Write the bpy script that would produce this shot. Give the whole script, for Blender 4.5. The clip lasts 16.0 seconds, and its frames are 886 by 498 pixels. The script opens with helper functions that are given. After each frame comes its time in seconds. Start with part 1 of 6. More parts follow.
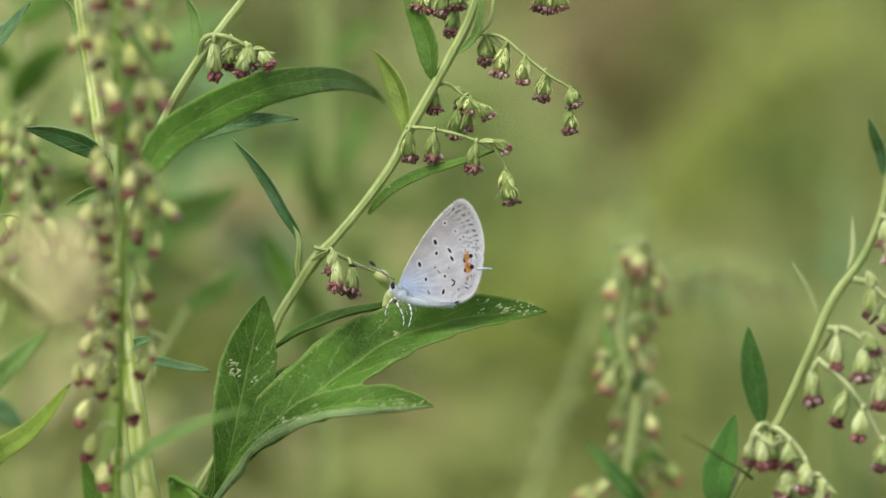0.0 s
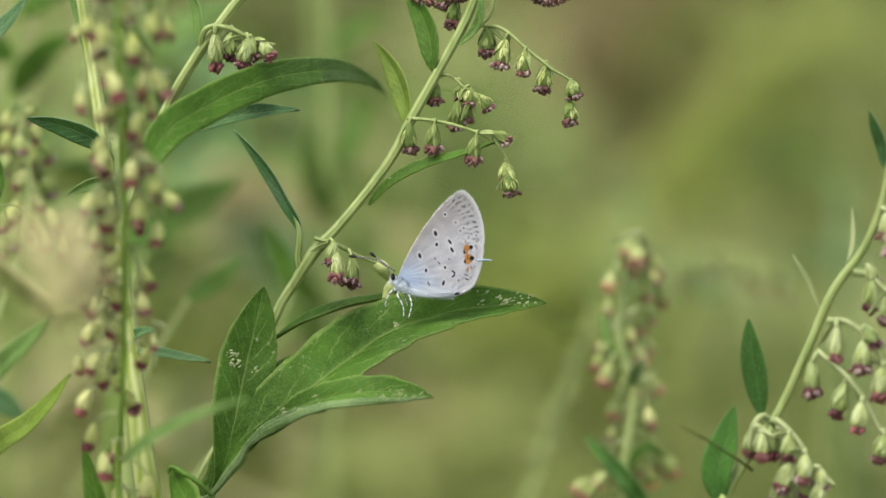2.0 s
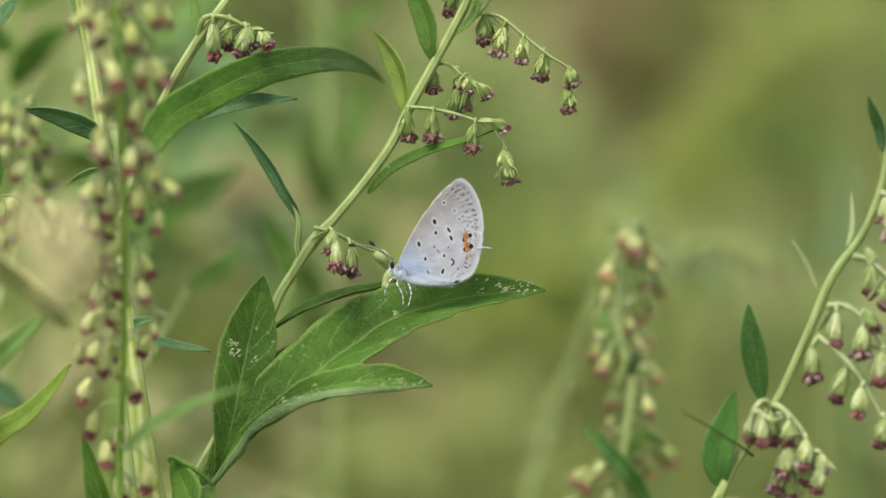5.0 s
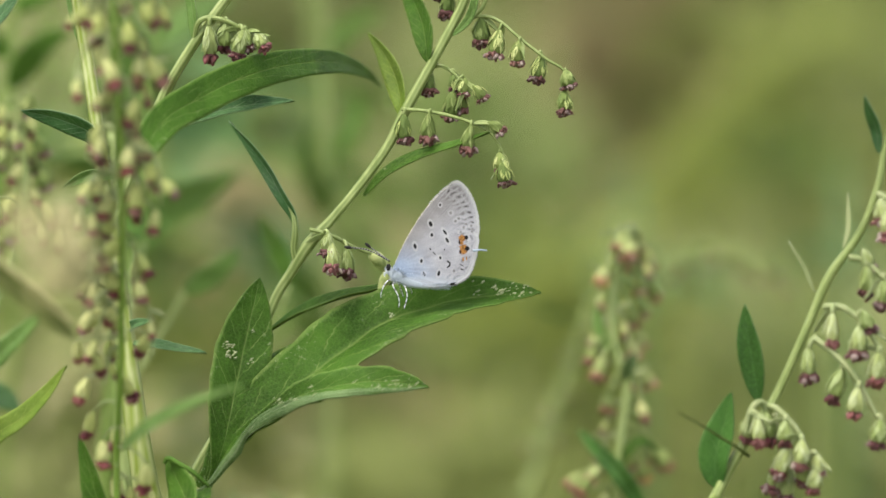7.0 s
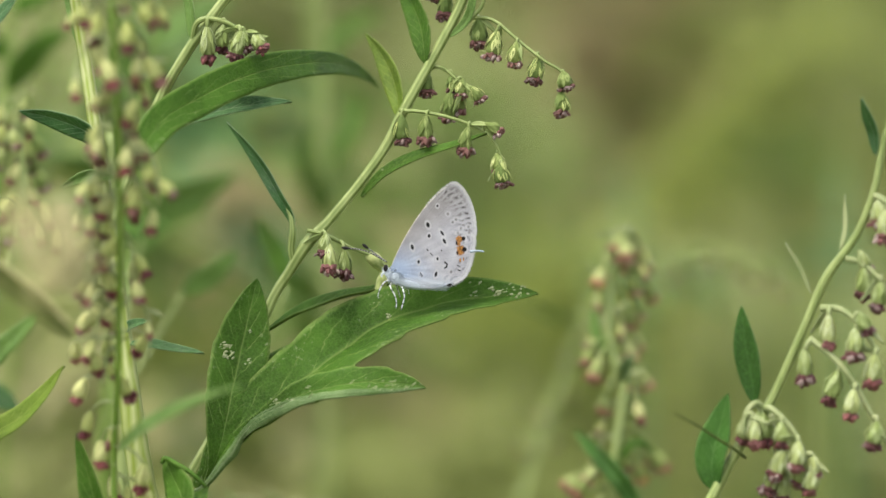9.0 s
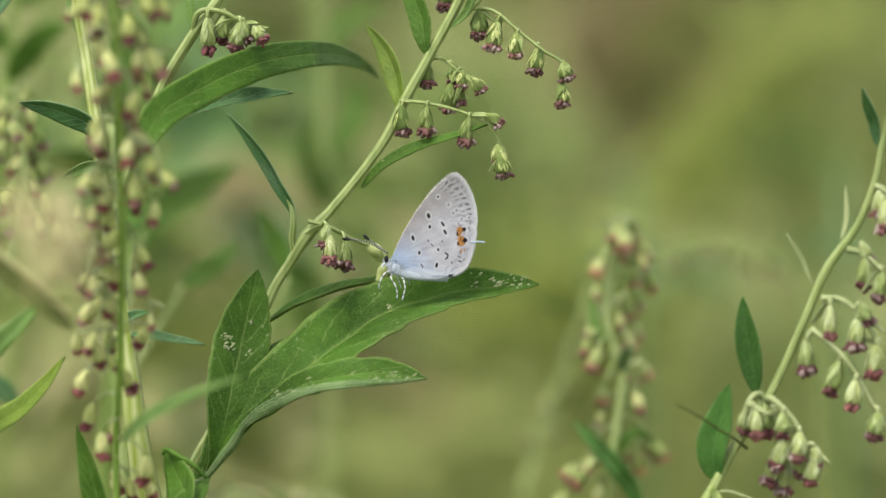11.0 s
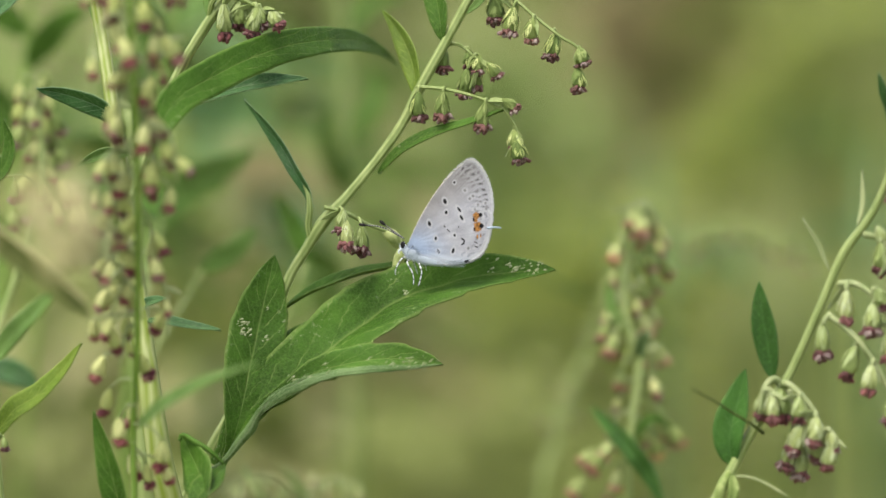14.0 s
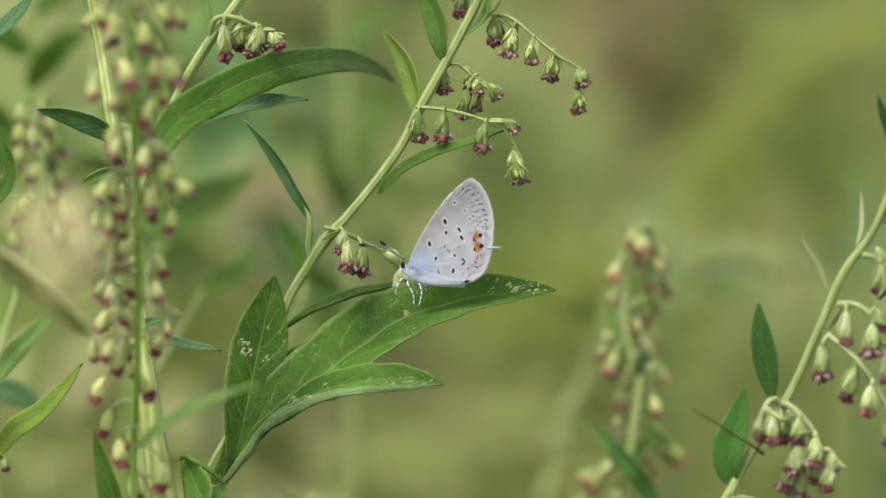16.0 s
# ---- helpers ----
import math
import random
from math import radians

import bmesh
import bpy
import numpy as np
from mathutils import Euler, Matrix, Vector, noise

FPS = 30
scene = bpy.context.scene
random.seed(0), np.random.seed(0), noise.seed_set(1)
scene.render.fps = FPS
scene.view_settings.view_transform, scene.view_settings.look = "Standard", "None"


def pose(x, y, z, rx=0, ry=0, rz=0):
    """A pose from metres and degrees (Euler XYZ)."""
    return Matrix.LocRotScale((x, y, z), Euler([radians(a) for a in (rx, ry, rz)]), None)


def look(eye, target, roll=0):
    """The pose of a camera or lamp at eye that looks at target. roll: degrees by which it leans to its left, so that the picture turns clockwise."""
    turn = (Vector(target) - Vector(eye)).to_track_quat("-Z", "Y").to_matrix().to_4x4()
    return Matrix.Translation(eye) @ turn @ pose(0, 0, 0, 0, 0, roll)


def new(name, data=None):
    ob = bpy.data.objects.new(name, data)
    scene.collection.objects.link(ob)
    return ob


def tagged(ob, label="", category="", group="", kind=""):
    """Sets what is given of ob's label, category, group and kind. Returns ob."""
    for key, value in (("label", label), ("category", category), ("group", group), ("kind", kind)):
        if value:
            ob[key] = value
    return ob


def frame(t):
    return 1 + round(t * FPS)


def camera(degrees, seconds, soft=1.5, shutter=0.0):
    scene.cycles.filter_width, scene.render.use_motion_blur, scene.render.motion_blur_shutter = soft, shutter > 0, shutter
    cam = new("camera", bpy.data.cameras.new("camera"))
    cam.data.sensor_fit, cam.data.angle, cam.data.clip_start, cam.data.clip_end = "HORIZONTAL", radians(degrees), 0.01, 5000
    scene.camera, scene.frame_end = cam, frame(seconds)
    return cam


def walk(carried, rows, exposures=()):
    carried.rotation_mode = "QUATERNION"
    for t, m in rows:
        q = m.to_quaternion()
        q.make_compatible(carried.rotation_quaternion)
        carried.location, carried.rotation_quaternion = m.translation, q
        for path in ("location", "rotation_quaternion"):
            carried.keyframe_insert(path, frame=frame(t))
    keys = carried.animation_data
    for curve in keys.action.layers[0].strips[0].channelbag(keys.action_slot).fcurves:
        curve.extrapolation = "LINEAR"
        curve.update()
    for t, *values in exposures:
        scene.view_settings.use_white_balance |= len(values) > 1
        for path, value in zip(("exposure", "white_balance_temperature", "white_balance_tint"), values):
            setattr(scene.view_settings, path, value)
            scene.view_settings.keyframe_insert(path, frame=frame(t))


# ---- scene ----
# ---------------------------------------------------------------- camera
cam = camera(12.0, 16.0, soft=1.5)
EYE, TILT = 0.78, -8.0
ROWS = [
    (0, -0.00490, -0.00000, -0.00370, -0.613, 0.463, 0.006),
    (0.5, -0.00487, -0.00008, -0.00371, -0.574, 0.501, -0.038),
    (1, -0.00485, -0.00009, -0.00373, -0.489, 0.438, -0.152),
    (1.5, -0.00482, -0.00042, -0.00374, -0.497, 0.371, -0.195),
    (2, -0.00479, -0.00069, -0.00375, -0.597, 0.350, -0.168),
    (2.5, -0.00477, -0.00042, -0.00377, -0.606, 0.329, -0.072),
    (3, -0.00474, -0.00013, -0.00378, -0.506, 0.294, -0.053),
    (3.5, -0.00471, -0.00007, -0.00380, -0.484, 0.170, 0.029),
    (3.7, -0.00470, -0.00020, -0.00380, -0.532, 0.114, 0.152),
    (6, -0.00390, -0.00104, -0.00460, -0.539, 0.324, 0.163),
    (6.5, -0.00386, -0.00125, -0.00500, -0.493, 0.341, 0.136),
    (7, -0.00381, -0.00120, -0.00540, -0.537, 0.425, 0.134),
    (7.5, -0.00377, -0.00097, -0.00548, -0.591, 0.422, 0.136),
    (8, -0.00373, -0.00154, -0.00556, -0.581, 0.378, 0.099),
    (8.5, -0.00369, -0.00169, -0.00564, -0.537, 0.421, 0.076),
    (9, -0.00364, -0.00182, -0.00572, -0.554, 0.477, 0.018),
    (9.5, -0.00360, -0.00166, -0.00580, -0.605, 0.474, 0.081),
    (12, -0.00290, -0.00178, -0.00570, -0.449, 0.304, 0.106),
    (12.5, -0.00260, -0.00249, -0.00570, -0.482, 0.315, 0.149),
    (13, -0.00230, -0.00233, -0.00570, -0.363, 0.319, 0.299),
    (13.5, -0.00205, -0.00180, -0.00570, -0.211, 0.239, 0.240),
    (14, -0.00180, -0.00200, -0.00570, -0.091, 0.155, 0.169),
    (14.5, -0.00178, -0.00158, -0.00570, -0.077, 0.226, 0.156),
    (15, -0.00175, -0.00204, -0.00570, -0.043, 0.304, 0.157),
    (15.5, -0.00172, -0.00178, -0.00570, 0.003, 0.403, 0.143),
    (16, -0.00170, -0.00255, -0.00570, -0.077, 0.429, 0.188),
]
walk(cam, [(t, pose(0, 0, EYE, TILT, 0, 0) @ pose(x, y, z, 90 + pitch, roll, yaw)) for t, x, y, z, yaw, pitch, roll in ROWS])
# a long lens, wide open, focused on the butterfly
cam.data.dof.use_dof = True
cam.data.dof.focus_distance = 0.459
cam.data.dof.aperture_fstop = 15.5
cam.data.dof.aperture_blades = 0

# ---------------------------------------------------------------- light
SUN_UP, SUN_ROUND = 68.0, 232.0      # height above the horizon; bearing clockwise from straight ahead
world = bpy.data.worlds.new("overcast_sky")
scene.world = world
world.use_nodes = True
sky = world.node_tree.nodes.new("ShaderNodeTexSky")
sky.sky_type = "NISHITA"
sky.sun_disc = False
sky.sun_elevation, sky.sun_rotation = radians(SUN_UP), radians(SUN_ROUND)
sky.air_density, sky.dust_density = 1.0, 3.0
cloud = world.node_tree.nodes.new("ShaderNodeHueSaturation")      # thin cloud takes most of the blue out
cloud.inputs["Saturation"].default_value = 0.22
world.node_tree.links.new(sky.outputs["Color"], cloud.inputs["Color"])
world.node_tree.links.new(cloud.outputs["Color"], world.node_tree.nodes["Background"].inputs["Color"])
world.node_tree.nodes["Background"].inputs["Strength"].default_value = 0.15
sun = new("sun", bpy.data.lights.new("sun", "SUN"))
sun.data.energy, sun.data.angle, sun.data.color = 1.5, radians(30), (1.0, 0.90, 0.73)
_e, _b = radians(SUN_UP), radians(SUN_ROUND)
sun.matrix_world = look((0, 0, 0), (-math.sin(_b) * math.cos(_e), -math.cos(_b) * math.cos(_e), -math.sin(_e)))
scene.view_settings.exposure = 1.37


# ---------------------------------------------------------------- materials
class Mat:
    """A node material under construction."""

    def __init__(self, name, rough=0.6, spec=0.3):
        self.m = bpy.data.materials.new(name)
        self.m.use_nodes = True
        self.t = self.m.node_tree
        self.b = self.t.nodes["Principled BSDF"]
        self.out = self.t.nodes["Material Output"]
        self.b.inputs["Roughness"].default_value = rough
        self.b.inputs["Specular IOR Level"].default_value = spec

    def node(self, kind):
        return self.t.nodes.new(kind)

    def put(self, a, b):
        self.t.links.new(a, b)

    def maths(self, op, a, b=0.0, clamp=False):
        n = self.t.nodes.new("ShaderNodeMath")
        n.operation, n.use_clamp = op, clamp
        for i, v in enumerate((a, b)):
            if isinstance(v, (int, float)):
                n.inputs[i].default_value = v
            else:
                self.put(v, n.inputs[i])
        return n.outputs[0]

    def noise(self, scale, detail=3.0, vector=None, rough=0.55):
        n = self.t.nodes.new("ShaderNodeTexNoise")
        n.inputs["Scale"].default_value, n.inputs["Detail"].default_value, n.inputs["Roughness"].default_value = scale, detail, rough
        self.put(vector or self.coord("Object"), n.inputs["Vector"])
        return n.outputs["Fac"]

    def coord(self, which):
        return self.t.nodes.new("ShaderNodeTexCoord").outputs[which]

    def ramp(self, fac, *stops):
        n = self.t.nodes.new("ShaderNodeValToRGB")
        el = n.color_ramp.elements
        while len(el) < len(stops):
            el.new(0.5)
        for e, (p, c) in zip(el, stops):
            e.position, e.color = p, (*c, 1) if len(c) == 3 else c
        self.put(fac, n.inputs["Fac"])
        return n.outputs["Color"]

    def mix(self, fac, a, b, blend="MIX"):
        n = self.t.nodes.new("ShaderNodeMix")
        n.data_type, n.blend_type = "RGBA", blend
        for socket, v in ((n.inputs[0], fac), (n.inputs[6], a), (n.inputs[7], b)):
            if isinstance(v, (int, float)):
                socket.default_value = v
            elif isinstance(v, tuple):
                socket.default_value = (*v, 1)
            else:
                self.put(v, socket)
        return n.outputs[2]

    def bump(self, height, strength, distance):
        n = self.t.nodes.new("ShaderNodeBump")
        n.inputs["Strength"].default_value, n.inputs["Distance"].default_value = strength, distance
        self.put(height, n.inputs["Height"])
        self.put(n.outputs["Normal"], self.b.inputs["Normal"])

    def colour(self, c):
        self.put(c, self.b.inputs["Base Color"])

    def see_through(self, c, amount):
        """Light that passes through thin tissue."""
        tr = self.t.nodes.new("ShaderNodeBsdfTranslucent")
        mx = self.t.nodes.new("ShaderNodeMixShader")
        mx.inputs[0].default_value = amount
        self.put(c, tr.inputs["Color"])
        self.put(self.b.outputs[0], mx.inputs[1])
        self.put(tr.outputs[0], mx.inputs[2])
        self.put(mx.outputs[0], self.out.inputs["Surface"])


def leaf_material(name, low, high, vein, specks=0.0, veins=9.0, sheer=0.18, net_size=2500.0, gloss=0.14):
    m = Mat(name, 0.5 - 0.3 * (gloss - 0.14), gloss)
    uv = m.node("ShaderNodeSeparateXYZ")
    m.put(m.coord("UV"), uv.inputs[0])
    u, v = uv.outputs[0], uv.outputs[1]
    off = m.maths("ABSOLUTE", m.maths("SUBTRACT", v, 0.5))
    wob = m.maths("MULTIPLY", m.maths("SUBTRACT", m.noise(500, 3), 0.5), 0.09)
    rib = m.maths("SUBTRACT", 1.0, m.maths("DIVIDE", m.maths("ABSOLUTE", m.maths("ADD", off, m.maths("MULTIPLY", wob, 0.25))), 0.028), True)
    side = m.maths("FRACT", m.maths("MULTIPLY", m.maths("SUBTRACT", m.maths("ADD", u, wob), m.maths("MULTIPLY", off, 0.42)), veins))
    side = m.maths("SUBTRACT", 1.0, m.maths("DIVIDE", m.maths("ABSOLUTE", m.maths("SUBTRACT", side, 0.5)), 0.06), True)
    side = m.maths("MULTIPLY", side, m.ramp(m.noise(420, 2), (0.40, (0.1, 0.1, 0.1)), (0.62, (1, 1, 1))))
    bent = m.mix(0.0012, m.coord("Object"), m.node("ShaderNodeTexNoise").outputs["Color"], "ADD")
    net = m.node("ShaderNodeTexVoronoi")
    net.feature = "DISTANCE_TO_EDGE"
    net.inputs["Scale"].default_value = net_size
    m.put(bent, net.inputs["Vector"])
    cells = m.maths("SUBTRACT", 1.0, m.maths("MULTIPLY", net.outputs["Distance"], 8.0), True)
    dark = tuple(c * 0.55 for c in low)
    base = m.mix(m.ramp(m.noise(230, 5, rough=0.65), (0.34, (0, 0, 0)), (0.66, (1, 1, 1))), low, high)
    base = m.mix(m.ramp(m.noise(110, 4), (0.40, (0.8, 0.8, 0.8)), (0.60, (0, 0, 0))), base, dark)
    base = m.mix(m.ramp(m.noise(3200, 3), (0.45, (0, 0, 0)), (0.75, (0.7, 0.7, 0.7))), base, high)
    base = m.mix(m.maths("MULTIPLY", cells, 0.13), base, vein)
    base = m.mix(m.maths("MULTIPLY", side, 0.7), base, vein)
    base = m.mix(m.maths("MULTIPLY", rib, 0.45), base, vein)
    # a downy rim; its widened pale band paints in the sheen of rolled edges
    rim = m.maths("MULTIPLY", m.maths("SUBTRACT", off, 0.44, True), 20.0, True)
    base = m.mix(m.maths("MULTIPLY", rim, m.maths("MULTIPLY", m.noise(2600, 2), 0.8)), base, vein)
    if specks:
        spot = m.ramp(m.noise(1900, 4, rough=0.7), (0.58, (0, 0, 0)), (0.66, (1, 1, 1)))
        where = m.maths("ADD", m.noise(170, 3), m.maths("MULTIPLY", m.maths("SUBTRACT", off, 0.25), 0.35))
        where = m.ramp(where, (0.55, (0, 0, 0)), (0.66, (1, 1, 1)))
        base = m.mix(m.maths("MULTIPLY", m.maths("MULTIPLY", spot, where), specks), base, (0.46, 0.46, 0.30))
    m.colour(base)
    m.bump(m.maths("ADD", m.maths("MULTIPLY", rib, 0.5), m.maths("ADD", m.maths("ADD", m.maths("MULTIPLY", side, 0.35), m.maths("MULTIPLY", cells, -0.1)), m.maths("MULTIPLY", m.noise(1300, 4), 0.8))), 0.6, 0.00022)
    m.see_through(m.mix(0.5, base, (0.15, 0.28, 0.03)), sheer)
    return m.m


def stem_material(name, low, high, ribs=900.0):
    m = Mat(name, 0.5, 0.35)
    mp = m.node("ShaderNodeMapping")
    mp.inputs["Scale"].default_value = (1, 1, 0.04)
    m.put(m.coord("Object"), mp.inputs["Vector"])
    uv = m.node("ShaderNodeSeparateXYZ")
    m.put(m.coord("UV"), uv.inputs[0])
    groove = m.maths("ABSOLUTE", m.maths("SUBTRACT", m.maths("FRACT", m.maths("ADD", m.maths("MULTIPLY", uv.outputs[1], 7.0), m.maths("MULTIPLY", m.noise(160, 2), 0.8))), 0.5))
    streak = m.maths("ADD", m.maths("MULTIPLY", m.noise(ribs, 3, mp.outputs["Vector"]), 0.6), m.maths("MULTIPLY", groove, 0.75))
    c = m.mix(m.ramp(streak, (0.3, (0, 0, 0)), (0.7, (1, 1, 1))), low, high)
    c = m.mix(m.maths("MULTIPLY", m.noise(220, 3), 0.4), c, low)
    m.colour(c)
    m.bump(m.maths("ADD", streak, m.maths("MULTIPLY", m.noise(2600, 2), 0.4)), 0.35, 0.0002)
    m.see_through(c, 0.08)
    return m.m


def mottled(name, low, high, scale, rough=0.6, sheer=0.0, relief=0.0002, spec=0.3):
    m = Mat(name, rough, spec)
    vary = m.node("ShaderNodeObjectInfo")
    f = m.maths("ADD", m.noise(scale, 4), m.maths("MULTIPLY", m.maths("SUBTRACT", vary.outputs["Random"], 0.5), 0.35))
    c = m.mix(m.ramp(f, (0.3, (0, 0, 0)), (0.7, (1, 1, 1))), low, high)
    m.colour(c)
    m.bump(m.noise(scale * 3, 3), 0.4, relief)
    if sheer:
        m.see_through(c, sheer)
    return m.m


LEAF = leaf_material("leaf_green", (0.030, 0.082, 0.008), (0.064, 0.145, 0.017), (0.175, 0.24, 0.066), 0.32, gloss=0.09)
LEAF_PLAIN = leaf_material("leaf_clean_green", (0.026, 0.082, 0.012), (0.052, 0.135, 0.020), (0.11, 0.20, 0.06), 0.0)
# its light vein tone also paints an edge highlight along the rim
LEAF_DARK = leaf_material("leaf_blue_green", (0.019, 0.078, 0.017), (0.046, 0.13, 0.032), (0.27, 0.37, 0.20), 0.0, gloss=0.24)
LEAF_LIME = leaf_material("leaf_lime", (0.085, 0.15, 0.012), (0.14, 0.21, 0.025), (0.25, 0.31, 0.08), 0.0, sheer=0.3)
LEAF_PALE = leaf_material("leaf_pale_green", (0.085, 0.17, 0.03), (0.14, 0.245, 0.06), (0.27, 0.36, 0.16), 0.25)
LEAF_RIB = leaf_material("leaf_downy_crease", (0.066, 0.127, 0.034), (0.13, 0.20, 0.074), (0.26, 0.33, 0.18), 0.8)
LEAF_OLIVE = leaf_material("leaf_olive", (0.080, 0.105, 0.020), (0.14, 0.165, 0.045), (0.34, 0.33, 0.17))
STEM = stem_material("stem_pale_green", (0.13, 0.185, 0.045), (0.33, 0.385, 0.15))
STEM_GREY = stem_material("stem_downy", (0.17, 0.225, 0.08), (0.38, 0.40, 0.21))
STEM_STRIPE = stem_material("stem_striped", (0.17, 0.23, 0.025), (0.38, 0.41, 0.20))
STEM_DARK = stem_material("stem_green", (0.095, 0.175, 0.022), (0.19, 0.29, 0.05))
TWIG = mottled("twig_brown", (0.055, 0.075, 0.020), (0.10, 0.12, 0.040), 900, 0.8, spec=0.05)
SCAR = mottled("leaf_scar", (0.18, 0.23, 0.10), (0.34, 0.36, 0.22), 2200, 0.8)
DRIED = mottled("dried_tan", (0.45, 0.42, 0.20), (0.64, 0.59, 0.34), 700, 0.8, 0.3)
CALYX = mottled("bell_green", (0.15, 0.21, 0.05), (0.40, 0.45, 0.18), 1300, 0.6, 0.15)
CALYX_GREEN = mottled("bell_dark_green", (0.07, 0.12, 0.02), (0.24, 0.30, 0.085), 1300, 0.6, 0.15)
BRACT = mottled("bract_pale", (0.28, 0.35, 0.14), (0.53, 0.58, 0.35), 1500, 0.75, 0.2, spec=0.1)
FLORET = mottled("floret_maroon", (0.055, 0.015, 0.018), (0.19, 0.075, 0.072), 1600, 0.5)
FLORET_CRIMSON = mottled("floret_crimson", (0.060, 0.008, 0.015), (0.22, 0.055, 0.058), 1600, 0.5)
FLORET_ROSE = mottled("floret_deep_rose", (0.12, 0.03, 0.036), (0.25, 0.09, 0.085), 1600, 0.5)
FLORET_OCHRE = mottled("floret_ochre", (0.28, 0.17, 0.05), (0.46, 0.27, 0.15), 1300, 0.6)
FLORET_DUSKY = mottled("floret_dusky", (0.050, 0.015, 0.016), (0.22, 0.105, 0.085), 1500, 0.6)
FLORET_ASHEN = mottled("floret_ashen", (0.12, 0.075, 0.075), (0.34, 0.27, 0.24), 1700, 0.7)
FLORET_PINK = mottled("floret_rose", (0.26, 0.13, 0.11), (0.42, 0.26, 0.22), 1600, 0.6)
FLORET_BROWN = mottled("floret_brown", (0.19, 0.095, 0.05), (0.36, 0.21, 0.13), 1100, 0.6)
BODY = mottled("body_scales", (0.33, 0.41, 0.52), (0.64, 0.69, 0.75), 1800, 0.9, 0.25, spec=0.05)
DARK = mottled("dark_scales", (0.006, 0.006, 0.007), (0.02, 0.018, 0.018), 2500, 0.5, spec=0.1)


def banded(name, dark, light, bands):
    """Rings along a thin limb."""
    m = Mat(name, 0.55)
    uv = m.node("ShaderNodeSeparateXYZ")
    m.put(m.coord("UV"), uv.inputs[0])
    f = m.maths("FRACT", m.maths("MULTIPLY", uv.outputs[0], bands))
    m.colour(m.mix(m.ramp(f, (0.62, (0, 0, 0)), (0.72, (1, 1, 1))), dark, light))
    return m.m


ANTENNA = banded("antenna_rings", (0.012, 0.011, 0.011), (0.30, 0.30, 0.29), 17.0)
LEG_RINGS = banded("leg_rings", (0.50, 0.52, 0.54), (0.14, 0.14, 0.15), 5.0)


def wing_material():
    m = Mat("wing_scales", 0.75, 0.08)
    a = m.node("ShaderNodeAttribute")
    a.attribute_name = "scales"
    n = m.noise(5200, 2)
    c = m.mix(1.0, a.outputs["Color"], m.ramp(n, (0.3, (0.8, 0.8, 0.8)), (0.7, (1, 1, 1))), "MULTIPLY")
    m.colour(c)
    m.bump(m.noise(6000, 2), 0.25, 0.00005)
    m.see_through(c, 0.12)
    return m.m


WING = wing_material()


def far_material(name, low, high, scale=30.0, sheer=0.3):
    m = Mat(name, 0.65, 0.2)
    isl = m.node("ShaderNodeNewGeometry")
    f = m.maths("ADD", m.maths("MULTIPLY", m.noise(scale, 3), 0.6), m.maths("MULTIPLY", isl.outputs["Random Per Island"], 0.4))
    c = m.mix(m.ramp(f, (0.3, (0, 0, 0)), (0.7, (1, 1, 1))), low, high)
    m.colour(c)
    m.see_through(c, sheer)
    return m.m


FAR_YELLOW = far_material("far_yellow_green", (0.15, 0.188, 0.042), (0.26, 0.295, 0.10))
FAR_OLIVE = far_material("far_olive", (0.105, 0.122, 0.034), (0.175, 0.20, 0.065))
FAR_GREEN = far_material("far_green", (0.10, 0.165, 0.035), (0.18, 0.25, 0.07))
FAR_TEAL = far_material("far_blue_green", (0.08, 0.165, 0.06), (0.14, 0.235, 0.10))
FAR_BROWN = far_material("far_brown", (0.205, 0.172, 0.082), (0.31, 0.262, 0.13))
FAR_LIME = far_material("far_lime", (0.21, 0.26, 0.045), (0.33, 0.38, 0.11))
FAR_DRY = far_material("far_dry", (0.25, 0.24, 0.11), (0.38, 0.36, 0.19))
GRASS = far_material("grass_blades", (0.115, 0.165, 0.033), (0.215, 0.27, 0.078), 2.0)
GRASS_DRY = far_material("grass_straw", (0.124, 0.152, 0.046), (0.225, 0.255, 0.096), 2.0)


def ground_material():
    m = Mat("meadow_soil", 0.9, 0.1)
    c = m.mix(m.ramp(m.noise(2.3, 5), (0.35, (0, 0, 0)), (0.65, (1, 1, 1))), (0.125, 0.13, 0.05), (0.13, 0.165, 0.05))
    c = m.mix(m.ramp(m.noise(14, 5), (0.4, (0, 0, 0)), (0.7, (1, 1, 1))), c, (0.18, 0.19, 0.085))
    m.colour(c)
    m.bump(m.noise(40, 5), 0.8, 0.02)
    return m.m


GROUND = ground_material()

# ---------------------------------------------------------------- mesh tools
AHEAD = Vector((0, math.cos(radians(TILT)), math.sin(radians(TILT))))


def spline(pts, n):
    """n + 1 points on a smooth curve through pts."""
    pts = [Vector(p) for p in pts]
    if len(pts) == 2:
        return [pts[0].lerp(pts[1], i / n) for i in range(n + 1)]
    ext = [pts[0] * 2 - pts[1], *pts, pts[-1] * 2 - pts[-2]]
    lens = [(b - a).length for a, b in zip(pts, pts[1:])]
    total, out, k, run = sum(lens), [], 0, 0.0
    for i in range(n + 1):
        s = total * i / n
        while k < len(lens) - 1 and s > run + lens[k]:
            run += lens[k]
            k += 1
        u = min(1.0, max(0.0, (s - run) / lens[k]))
        p0, p1, p2, p3 = ext[k:k + 4]
        out.append(0.5 * (2 * p1 + (p2 - p0) * u + (2 * p0 - 5 * p1 + 4 * p2 - p3) * u * u + (3 * p1 - p0 - 3 * p2 + p3) * u ** 3))
    return out


